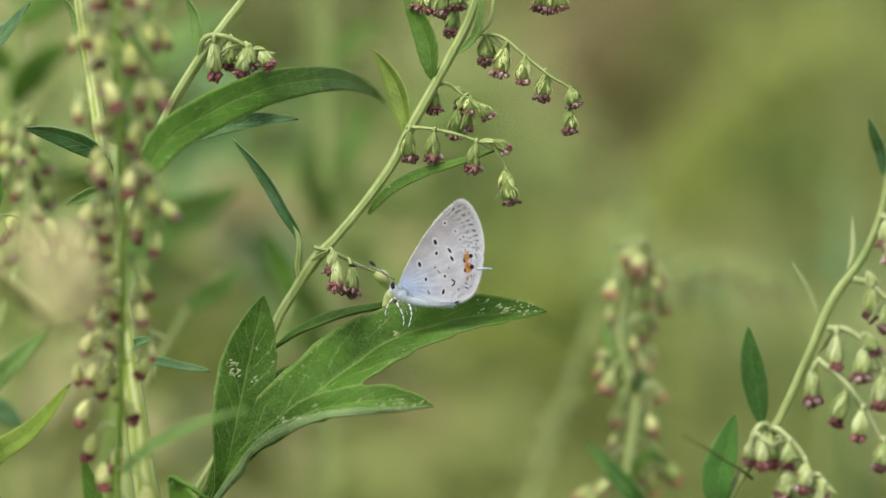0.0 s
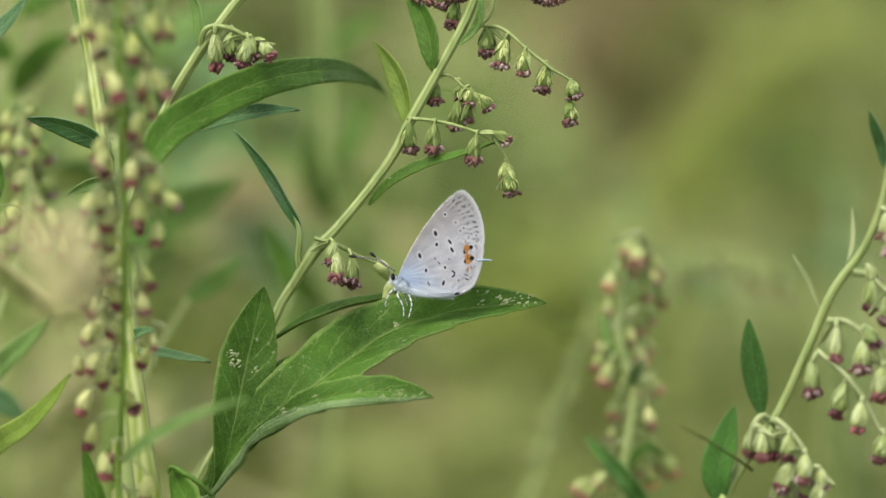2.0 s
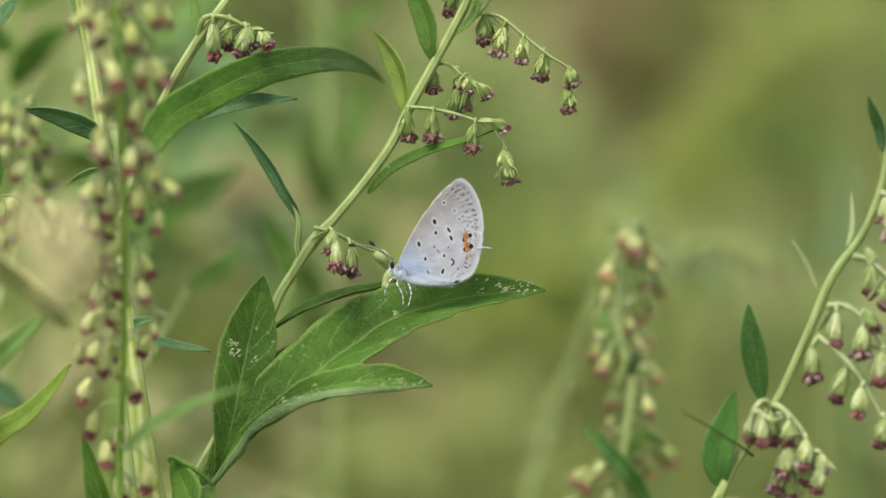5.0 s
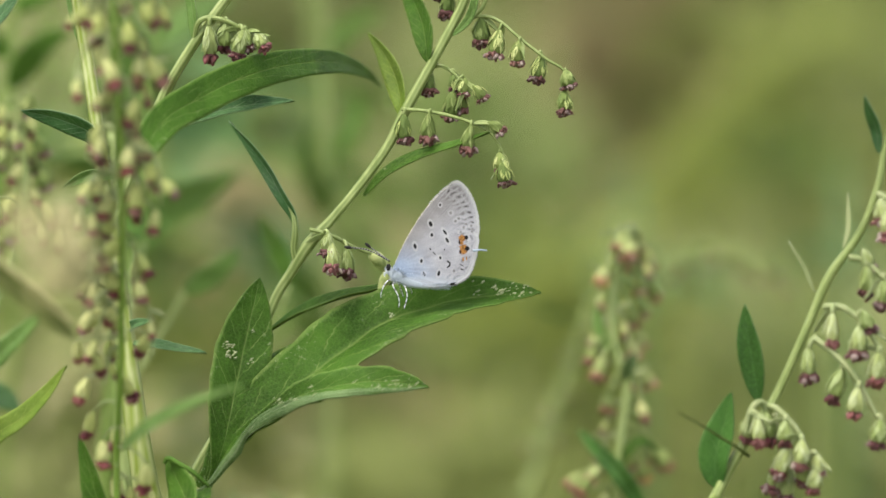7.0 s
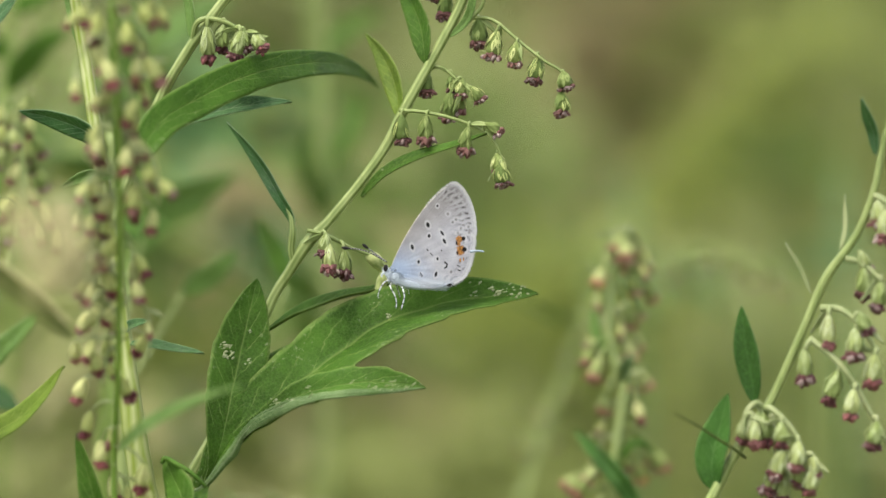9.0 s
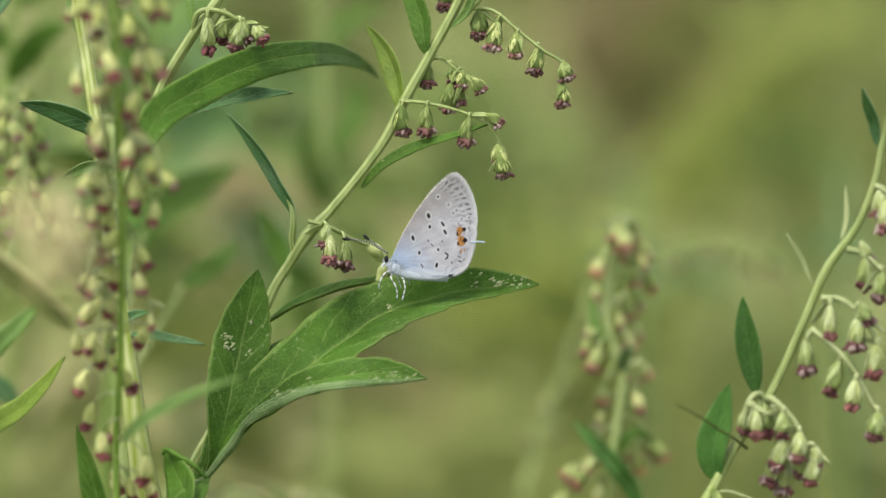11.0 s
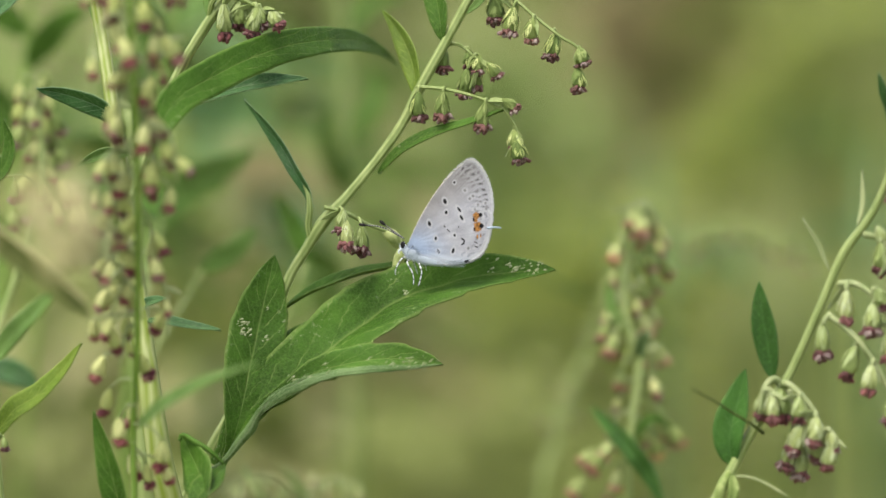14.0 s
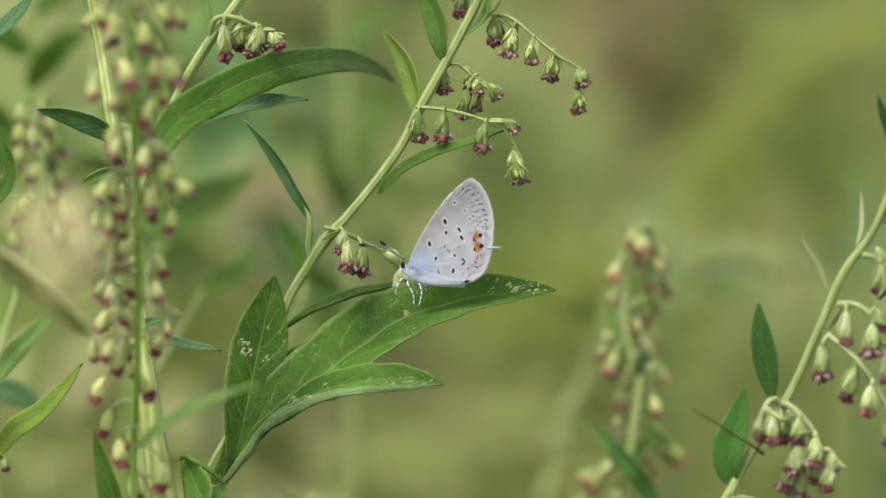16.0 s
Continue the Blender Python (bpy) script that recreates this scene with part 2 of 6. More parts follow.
def spans(pts, n):
    """A smooth curve through pts with the same number of steps between each two of them."""
    if len(pts) == 2:
        return spline(pts, n)
    pts = [Vector(p) for p in pts]
    ext = [pts[0] * 2 - pts[1], *pts, pts[-1] * 2 - pts[-2]]
    k, out = max(2, round(n / (len(pts) - 1))), [pts[0]]
    for i in range(len(pts) - 1):
        p0, p1, p2, p3 = ext[i:i + 4]
        # tangents scaled to the span, so that short spans beside long ones do not loop
        d = (p2 - p1).length
        t1 = (p2 - p0).normalized() * d
        t2 = (p3 - p1).normalized() * d
        for j in range(1, k + 1):
            u = j / k
            out.append((2 * u ** 3 - 3 * u * u + 1) * p1 + (u ** 3 - 2 * u * u + u) * t1 + (3 * u * u - 2 * u ** 3) * p2 + (u ** 3 - u * u) * t2)
    return out


class Geo:
    """Vertices, faces, uv and material slots that grow into one mesh."""

    def __init__(self):
        self.v, self.f, self.uv, self.mi = [], [], [], []

    def face(self, idx, uvs=None, mat=0):
        self.f.append(idx)
        self.uv.extend(uvs or [(0.5, 0.5)] * len(idx))
        self.mi.append(mat)

    def tube(self, pts, r0, r1=None, sides=8, n=None, mat=0, cap=True, lumps=0.0, mid=None):
        """A round stalk along pts; the radius goes from r0 to r1, and may swell to mid halfway."""
        many = isinstance(r0, (list, tuple))      # a radius for each point
        r1 = r0 if r1 is None else r1
        n = n or max(3, 4 * (len(pts) - 1))
        c = spans(pts, n)
        n = len(c) - 1
        start = len(self.v)
        ref = None
        for i, p in enumerate(c):
            t = (c[min(i + 1, n)] - c[max(i - 1, 0)]).normalized()
            if ref is None:
                ref = t.orthogonal().normalized()
            ref = (ref - t * ref.dot(t)).normalized()
            oth = t.cross(ref)
            s = i / n
            if many:
                q = s * (len(r0) - 1)
                k = min(int(q), len(r0) - 2)
                r = r0[k] + (r0[k + 1] - r0[k]) * (q - k)
            else:
                r = r0 + (r1 - r0) * s
            if mid is not None:
                r = r + (mid - (r0 + r1) / 2) * math.sin(math.pi * s)
            r *= 1 + lumps * noise.noise(p * 900)
            for j in range(sides):
                a = 2 * math.pi * j / sides
                rr = r * (1 + (0.07 if sides >= 10 else 0.0) * math.cos(a * (sides // 3) + 1.5 * s))
                self.v.append(p + ref * rr * math.cos(a) + oth * rr * math.sin(a))
        for i in range(n):
            for j in range(sides):
                a, b = start + i * sides + j, start + i * sides + (j + 1) % sides
                u0, u1, w0, w1 = i / n, (i + 1) / n, j / sides, (j + 1) / sides
                self.face((a, b, b + sides, a + sides), [(u0, w0), (u0, w1), (u1, w1), (u1, w0)], mat)
        if cap:
            self.face(tuple(start + j for j in reversed(range(sides))), None, mat)
            self.face(tuple(start + n * sides + j for j in range(sides)), [(1, 0.5)] * sides, mat)
        return self

    def fuzz(self, pts, r, count, length=0.00028, seed=0):
        """Fine down that stands off a stalk along pts."""
        rnd = random.Random(seed)
        many = isinstance(r, (list, tuple))
        c = spans(pts, 40)
        n = len(c) - 1
        for _ in range(count):
            s = rnd.random() * 0.999
            k = int(s * n)
            p = c[k].lerp(c[k + 1], s * n - k)
            t = (c[k + 1] - c[k]).normalized()
            out = t.cross(Vector((rnd.uniform(-1, 1), rnd.uniform(-1, 1), rnd.uniform(-1, 1)))).normalized()
            q = s * (len(r) - 1) if many else 0
            rad = r[int(q)] + (r[int(q) + 1] - r[int(q)]) * (q - int(q)) if many else r
            side = out.cross(t) * 0.00003
            a = p + out * rad * 0.9
            i = len(self.v)
            self.v += [a - side, a + side, a + (out + t * rnd.uniform(-0.2, 1.1)).normalized() * length * rnd.uniform(0.4, 1.2)]
            self.face((i, i + 1, i + 2), [(0.5, 0.0)] * 3)
        return self

    def ball(self, c, r, stretch=(1, 1, 1), turn=None, mat=0, rings=5, segs=8, lumps=0.0):
        c, start = Vector(c), len(self.v)
        for i in range(rings + 1):
            th = math.pi * i / rings
            for j in range(segs):
                ph = 2 * math.pi * j / segs
                d = Vector((math.sin(th) * math.cos(ph) * stretch[0], math.sin(th) * math.sin(ph) * stretch[1], math.cos(th) * stretch[2])) * r
                if lumps:
                    d *= 1 + lumps * noise.noise((c + d) * 2.2 / r)
                self.v.append(c + (turn @ d if turn else d))
        for i in range(rings):
            for j in range(segs):
                a, b = start + i * segs + j, start + i * segs + (j + 1) % segs
                self.face((a, a + segs, b + segs, b), None, mat)
        return self

    def blade(self, pts, width, face=70.0, fold=0.15, peak=0.42, n=22, cols=8, wave=0.06, notch=0.04, twist=0.0, thick=0.00016, mat=0, seed=0, curl=0.0, stalk=0.06, taper=0.0, point=0.9, low_fold=None, low_wide=1.0):
        """A leaf along pts. face: degrees between its breadth and the line of sight; fold: its halves rise to the viewer; twist turns it towards its tip."""
        c = spline(pts, n)
        start = len(self.v)
        tops, lows = [], []
        rnd = random.Random(seed)
        ph = rnd.random() * 9
        e = peak / (1 - peak)
        for i, p in enumerate(c):
            s = i / n
            t = (c[min(i + 1, n)] - c[max(i - 1, 0)]).normalized()
            d = (AHEAD - t * AHEAD.dot(t)).normalized()
            up = t.cross(d)
            a = radians(face + twist * s)
            side = up * math.sin(a) + d * math.cos(a)
            nor = side.cross(t)
            if nor.dot(d) > 0:
                nor = -nor
            w = width / 2 * max(stalk * (1 - s), (s / peak) ** (taper or 0.9 * e) * ((1 - s) / (1 - peak)) ** point if s < 1 else 0.0)
            for j in range(cols + 1):
                k = 2 * j / cols - 1
                ww = w * (low_wide if k < 0 else 1.0) * (1 + notch * (abs(k) ** 6) * ((s * 7 + 0.3 * k) % 1 - 0.5))
                lift = (low_fold * low_wide if k < 0 and low_fold else fold) * abs(k) * w + curl * k * k * w + wave * w * math.sin(ph + s * 11 + k * 1.7) * abs(k)
                q = p + side * (k * ww)
                lift += 0.10 * w * noise.noise(q * 380) + 0.02 * w * noise.noise(q * 1100)
                q = q + nor * lift
                tops.append(q)
                lows.append(q - nor * (thick * (1 + 1.4 * max(0, 1 - abs(k) * 5))))
        self.v += tops + lows
        m, row = len(tops), cols + 1
        for i in range(n):
            for j in range(cols):
                a = start + i * row + j
                q = [(i / n, j / cols), (i / n, (j + 1) / cols), ((i + 1) / n, (j + 1) / cols), ((i + 1) / n, j / cols)]
                self.face((a, a + 1, a + row + 1, a + row), q, mat)
                self.face((m + a, m + a + row, m + a + row + 1, m + a + 1), [q[0], q[3], q[2], q[1]], mat)
            for j, flip in ((0, False), (cols, True)):
                a = start + i * row + j
                idx = (a, a + row, m + a + row, m + a)
                self.face(idx[::-1] if flip else idx, [(i / n, j / cols)] * 4, mat)
        return self

    def mesh(self, name, mats, off=Vector((0, 0, 0)), smooth=True):
        me = bpy.data.meshes.new(name)
        me.from_pydata([tuple(p - off) for p in self.v], [], self.f)
        me.uv_layers.new(name="UVMap")
        me.uv_layers[0].data.foreach_set("uv", [x for q in self.uv for x in q])
        for mt in mats:
            me.materials.append(mt)
        me.polygons.foreach_set("material_index", self.mi)
        me.polygons.foreach_set("use_smooth", [smooth] * len(self.f))
        me.update()
        return me


BASE = {}


def thing(name, base, label, category, group="", kind=""):
    ob = new(name)
    ob.empty_display_size = 0.01
    ob.location = base
    BASE[ob] = Vector(base)
    return tagged(ob, label, category, group, kind)


def part(name, geo, mats, parent, label="", smooth=True):
    """One mesh under a thing or under a part of it."""
    mats = mats if isinstance(mats, (list, tuple)) else [mats]
    ob = new(name, geo.mesh(name, mats, BASE[parent], smooth))
    ob.parent = parent
    BASE[ob] = BASE[parent]
    return tagged(ob, label)


# ---------------------------------------------------------------- flower heads
def head_mesh(name, seed, tip_mat, open_=1.0, pale=0.68, calyx=None, floret=None, bract=None, crown=1.0, down=110):
    """A hanging mugwort flower head, 1 long, from its stalk at the origin down to its florets: an egg of downy bracts with a ragged crown."""
    g, rnd = Geo(), random.Random(seed)
    plump = rnd.uniform(0.88, 1.1)
    prof = [(0.0, 0.045), (-0.07, 0.085), (-0.18, 0.135), (-0.32, 0.178), (-0.46, 0.205), (-0.58, 0.215), (-0.68, 0.21), (-0.74, 0.17)]
    sides = 14
    bend = rnd.uniform(-0.09, 0.09)
    for i, (z, r) in enumerate(prof):
        for j in range(sides):
            a = 2 * math.pi * j / sides
            rr = r * plump * (1 + 0.08 * math.cos(5 * a + 1.9 * i) + 0.05 * rnd.uniform(-1, 1))
            g.v.append(Vector((rr * math.cos(a) + bend * math.sin(-z * 3), rr * math.sin(a), z)))
    for i in range(len(prof) - 1):
        for j in range(sides):
            a, b = i * sides + j, i * sides + (j + 1) % sides
            g.face((a, a + sides, b + sides, b), None, 0)
    # bracts lie like scales on the bell: a green keel between pale papery margins, the tips a little free
    for k in range(15):
        a = k * 2.4 + rnd.random() * 0.6
        z0 = 0.0 - 0.028 * k
        d = Vector((math.cos(a), math.sin(a), 0))
        s = Vector((-d.y, d.x, 0))
        w = rnd.uniform(0.055, 0.09)
        free = rnd.uniform(0.0, 0.05)
        i0 = len(g.v)
        for dz, ww, out in ((0, 0.5, 0.0), (0.11, 1.0, 0.012), (0.23, 0.85, 0.022), (0.36, 0.12, 0.03 + free)):
            z = z0 - dz
            q0 = max(0, min(len(prof) - 2, next((n for n in range(len(prof) - 1) if prof[n + 1][0] <= z), len(prof) - 2)))
            u = (z - prof[q0][0]) / (prof[q0 + 1][0] - prof[q0][0])
            r = (prof[q0][1] + (prof[q0 + 1][1] - prof[q0][1]) * min(1, max(0, u))) * plump * 1.05 + out
            c = Vector((bend * math.sin(-z * 3), 0, z))
            for q in (-1, -0.45, 0, 0.45, 1):
                g.v.append(c + d * (r + 0.02 * (1 - abs(q))) + s * w * ww * q)
        mat = 3 if rnd.random() < pale else 0
        for row in range(3):
            for q in range(4):
                o = i0 + row * 5 + q
                g.face((o, o + 5, o + 6, o + 1), None, mat if q in (0, 3) else 0 if rnd.random() < 0.6 else mat)
    # fine down
    for _ in range(down):
        a, z = rnd.random() * 6.2832, -0.68 * rnd.random()
        r = (0.075 - 0.19 * z) * plump
        d = Vector((math.cos(a), math.sin(a), 0))
        t = Vector((-d.y, d.x, 0)) * 0.010
        p = d * r + Vector((bend * math.sin(-z * 3), 0, z))
        k = len(g.v)
        g.v += [p - t, p + t, p + d * rnd.uniform(0.03, 0.08) + Vector((0, 0, rnd.uniform(-0.09, 0.02))) + t * rnd.uniform(-3, 3)]
        g.face((k, k + 1, k + 2), None, 3)
    # florets crowd out of the mouth in a ragged clump
    c0 = Vector((bend * 0.8, 0, -0.74 - 0.04 * (crown - 1)))
    g.ball(c0, 0.19 * max(1.0, open_), (1.0, 1.0, 0.55 * crown), None, 1, 6, 10, 0.5)
    for k in range(26):
        outer = k < 15
        a = 2 * math.pi * k / (15 if outer else 11) + rnd.uniform(-0.35, 0.35)
        d = Vector((math.cos(a), math.sin(a), 0))
        r = (0.19 if outer else 0.09) * open_ * rnd.uniform(0.8, 1.25)
        c = c0 + d * r + Vector((0, 0, crown * (-rnd.uniform(0.02, 0.15) - (0.0 if outer else 0.05))))
        turn = (d * (0.8 if outer else 0.2) + Vector((rnd.uniform(-0.5, 0.5), rnd.uniform(-0.5, 0.5), -1))).to_track_quat("Z", "Y").to_matrix()
        w = rnd.uniform(0.038, 0.075)
        m = 1 if rnd.random() < 0.68 else 2
        g.ball(c, w * 1.1, (1.0, rnd.uniform(0.7, 1.2), rnd.uniform(1.1, 1.9)), turn, m, 4, 6, 0.5)
        for _ in range(2):
            f = (turn @ Vector((rnd.uniform(-0.8, 0.8), rnd.uniform(-0.8, 0.8), 1))).normalized()
            t = f.orthogonal().normalized() * 0.02
            e = c + f * w
            i = len(g.v)
            g.v += [e - t, e + t, e + f * rnd.uniform(0.03, 0.09)]
            g.face((i, i + 1, i + 2), None, 2 if rnd.random() < 0.3 else m)
    return g.mesh(name, [calyx or CALYX, tip_mat, floret or FLORET_PINK, bract or BRACT])


HEADS = [head_mesh("flower_head", s, FLORET, 0.8 + 0.12 * (s % 4), 0.68, None, FLORET_ASHEN if s % 2 else FLORET_ROSE, None, 1.15) for s in range(6)]
BRACT_CREAM = mottled("bract_cream", (0.42, 0.46, 0.14), (0.74, 0.73, 0.37), 1300, 0.75, 0.35, spec=0.1)
BRACT_YELLOW = mottled("bract_yellow", (0.32, 0.38, 0.12), (0.58, 0.61, 0.29), 1300, 0.75, 0.2, spec=0.1)
HEADS_SLIM = [head_mesh("flower_head", 60 + s, FLORET_CRIMSON, 0.9 + 0.1 * (s % 3), 0.92, BRACT_YELLOW, FLORET_PINK if s == 1 else FLORET_ROSE, BRACT_CREAM, 1.3 + 0.25 * (s % 3)) for s in range(5)]
HEADS_CREAM = [head_mesh("flower_head", 150 + s, FLORET_ROSE, 0.8, 0.95, BRACT_YELLOW, FLORET_ASHEN, BRACT_CREAM) for s in range(3)]
HEADS_OCHRE = [head_mesh("flower_head", 80 + s, FLORET_OCHRE if s == 1 else FLORET_BROWN, 1.15, 0.5, CALYX, None, BRACT_YELLOW) for s in range(4)]
HEADS_GREEN = [head_mesh("flower_head", 110 + s, FLORET_DUSKY, 1.0 + 0.08 * (s % 4), 0.5, CALYX_GREEN, FLORET_ASHEN, CALYX if s % 2 else BRACT_YELLOW) for s in range(6)]
HEADS_RIPE = [head_mesh("flower_head", 130 + s, FLORET, 1.4, 0.4, None, FLORET_ASHEN) for s in range(4)]
HEADS_TAN = [head_mesh("flower_head", 90 + s, DRIED, 1.0, 0.5, DRIED, DRIED, DRIED, 1.0, 0) for s in range(3)]
HEADS_PALE = [head_mesh("flower_head", 40 + s, BRACT, 1.0) for s in range(3)]
HEADS_BROWN = [head_mesh("flower_head", 20 + s, FLORET_BROWN, 1.0) for s in range(3)]


def hang_head(parent, base, tip, fat=1.0, kinds=None, seed=0):
    """A flower head from base down to tip."""
    rnd = random.Random(seed)
    base, tip = Vector(base), Vector(tip)
    ob = new("flower_head", (kinds or HEADS)[rnd.randrange(len(kinds or HEADS))])
    ob.parent = parent
    ln = (tip - base).length
    q = (base - tip).to_track_quat("Z", "Y").to_matrix().to_4x4()
    ob.matrix_basis = Matrix.Translation(base - BASE[parent]) @ q @ pose(0, 0, 0, 0, 0, rnd.random() * 360) @ Matrix.Diagonal((ln * fat, ln * fat, ln, 1))
    return ob


def spray(plant, stalk, tips, r=0.00020, size=0.00271, mats=None, kinds=None, seed=0, fat=1.0, lean=0.42, label="thin arching flower stalk"):
    """A thin branch with hanging flower heads, whose lower ends are given."""
    rnd = random.Random(seed + 77)
    g = Geo()
    line = spline(stalk, 24)
    g.tube(stalk, r, r * 0.6, 7, 20)
    g.fuzz(stalk, r * 0.8, 260, seed=seed)
    jobs = []
    for tip in tips:
        tip = Vector(tip)
        near = min(line, key=lambda p: (p - tip - Vector((0, 0, size * 1.05))).length)
        ln = min(1.3 * size, max(0.85 * size, (near - tip).length * 0.96))
        way = (near - tip).normalized() * lean * 4 + Vector((rnd.uniform(-1, 1) * lean, rnd.uniform(-1, 1) * lean, 1))
        base = tip + way.normalized() * ln
        g.tube([near, near.lerp(base, 0.5) + Vector((0, 0, ln * 0.1)), base - way.normalized() * ln * 0.04], r * 0.8, r * 0.7, 6, 6)
        jobs.append((base, tip))
        if rnd.random() < 0.7:      # a small bract beside the head
            d = Vector((rnd.uniform(-1, 1), rnd.uniform(-0.5, 0.5), rnd.uniform(-0.9, 0.4))).normalized()
            g.blade([near, near + d * ln * 0.35 - Vector((0, 0, ln * 0.05)), near + d * ln * 0.75 - Vector((0, 0, ln * 0.2))], ln * 0.16, face=60, n=6, cols=4, fold=0.3, seed=len(jobs))
    ob = part("flower_stalk", g, mats or STEM, plant, label)
    for i, (b, t) in enumerate(jobs):
        hang_head(ob, b, t, fat * rnd.uniform(0.86, 1.05) * min(1.0, size / (b - t).length), kinds, seed * 31 + i)
    return ob


def leaf(plant, pts, width, mat=LEAF, label="", petiole=0.0, **kw):
    g = Geo().blade(pts, width, **kw)
    if petiole:
        a, b = Vector(pts[0]), Vector(pts[1])
        g.tube([a - (b - a).normalized() * petiole, a, a.lerp(b, 0.25)], 0.00025, 0.00015, 6, 5)
    return part("leaf", g, mat, plant, label)


def rooted(p, lean=(0.0, 0.0)):
    """Where a stem that passes p stands on the ground."""
    return (p[0] + lean[0], p[1] + lean[1], 0.0)


# ---------------------------------------------------------------- ground and meadow
def build_ground():
    n, g = 60, Geo()
    for i in range(n + 1):
        for j in range(n + 1):
            u, v = 2 * i / n - 1, 2 * j / n - 1
            x, y = 250 * u * abs(u) ** 2, 250 * v * abs(v) ** 2
            r = math.hypot(x, y)
            g.v.append(Vector((x, y, 0.03 * noise.noise((x * 0.8, y * 0.8, 0)) * min(1, max(0, r - 0.8)) + 0.004 * max(0.0, r - 15))))
    for i in range(n):
        for j in range(n):
            a = i * (n + 1) + j
            g.face((a, a + n + 1, a + n + 2, a + 1))
    tagged(new("ground", g.mesh("ground", [GROUND])), "dry meadow soil with short grass", "ground", kind="structure")


def build_grass():
    """Short meadow grass all round, in uneven tufts."""
    rnd, g = random.Random(5), Geo()
    for _ in range(75000):
        r, turn = 0.9 + 10.0 * rnd.random() ** 0.8, rnd.random() * 6.2832
        x, y = r * math.sin(turn), r * math.cos(turn)
        tuft = noise.noise((x * 2.1, y * 1.1, 4.0))
        h = rnd.uniform(0.04, 0.13) * (1.1 + 0.9 * tuft)
        a, b = rnd.random() * 6.28, rnd.random() * 6.28
        w = rnd.uniform(0.003, 0.007)
        s = Vector((math.cos(a), math.sin(a), 0)) * w
        lean = Vector((math.cos(b), math.sin(b), 0)) * h * rnd.uniform(0.3, 1.3)
        p = Vector((x, y, -0.02))
        q = p + lean * 0.35 + Vector((0, 0, h * 0.65))
        k = len(g.v)
        g.v += [p - s, p + s, q + s * 0.8, q - s * 0.8, p + lean + Vector((0, 0, h))]
        mat = 0 if noise.noise((x * 0.9, y * 0.45, 8.0)) + rnd.uniform(-0.25, 0.25) > -0.05 else 1
        g.face((k, k + 1, k + 2, k + 3), None, mat)
        g.face((k + 3, k + 2, k + 4), None, mat)
    tagged(new("meadow_grass", g.mesh("meadow_grass", [GRASS, GRASS_DRY], smooth=False)), "short green and straw-coloured meadow grass", "grass", kind="stuff")


def far_weed(top, spread, mat, leaves, seed, label, depth=0.25, length=0.05, heads=0):
    """A leafy weed farther off: a stem from the ground with many small leaves towards its top."""
    rnd = random.Random(seed)
    top = Vector(top)
    foot = Vector((top.x + rnd.uniform(-0.06, 0.06), top.y + rnd.uniform(-0.05, 0.05), -0.01))
    plant = thing("weed_plant", foot, label, "plant", "weeds in the meadow")
    line = [foot, foot.lerp(top, 0.5) + Vector((rnd.uniform(-0.02, 0.02), 0, 0)), top]
    part("stem", Geo().tube(line, 0.0032, 0.0012, 6, 10), mat, plant)
    pts = spline(line, 30)
    g = Geo()
    for i in range(leaves):
        s = 1 - depth * rnd.random()
        p = pts[min(30, int(s * 30))]
        a = rnd.random() * 6.28
        out = Vector((math.cos(a), math.sin(a), rnd.uniform(-0.3, 0.7))).normalized()
        base = p + out * spread * rnd.random() ** 0.7 * 0.8
        tip = base + out * length * rnd.uniform(0.5, 1.2) + Vector((0, 0, -0.2 * length))
        s2 = out.cross(Vector((rnd.uniform(-1, 1), rnd.uniform(-1, 1), 1))).normalized() * length * rnd.uniform(0.09, 0.17)
        m = base.lerp(tip, 0.45) + Vector((0, 0, length * 0.12))
        k = len(g.v)
        g.v += [base, m + s2, tip, m - s2, m + Vector((0, 0, -0.0006)) ]
        g.face((k, k + 1, k + 2, k + 3))
        g.face((k, k + 3, k + 4, k + 1))
        if rnd.random() < 0.5:
            g.tube([p, base], 0.0009, 0.0006, 4, 2, cap=False)
    ob = part("foliage", g, mat, plant, smooth=False)
    tagged(ob, kind="stuff")
    for i in range(heads):
        p = pts[int((1 - depth * rnd.random()) * 30)] + Vector((rnd.uniform(-1, 1), rnd.uniform(-1, 1), 0)) * spread * 0.5
        hang_head(plant, p, p - Vector((0, 0, 0.0045)), 1.2, HEADS_BROWN, seed + i)
    return plant


build_ground()
build_grass()
Y, G, T, B = "yellow-green leafy weed standing in the meadow", "green leafy weed standing in the meadow", "blue-green leafy weed standing in the meadow", "dry straw-brown weed standing in the meadow"
far_weed((0.1958, 2.1636, 0.6546), 0.07, FAR_YELLOW, 160, 2, Y)
far_weed((0.2487, 2.3617, 0.6273), 0.07, FAR_YELLOW, 150, 3, Y)
far_weed((0.0497, 0.9906, 0.6611), 0.014, FAR_TEAL, 10, 5, T, 0.03, 0.022)
far_weed((0.0928, 0.9207, 0.6697), 0.010, FAR_TEAL, 10, 6, T, 0.015, 0.018)
far_weed((0.1373, 3.4677, 0.5929), 0.09, FAR_OLIVE, 170, 96, "low olive-brown weed standing in the meadow", 0.2)
far_weed((-0.0217, 0.8793, 0.7137), 0.010, FAR_GREEN, 26, 12, G, 0.10, 0.03)
far_weed((-0.0421, 1.2546, 0.6533), 0.02, FAR_BROWN, 60, 13, B, 0.12)
far_weed((-0.0623, 0.9389, 0.7067), 0.015, FAR_TEAL, 16, 15, T, 0.07)
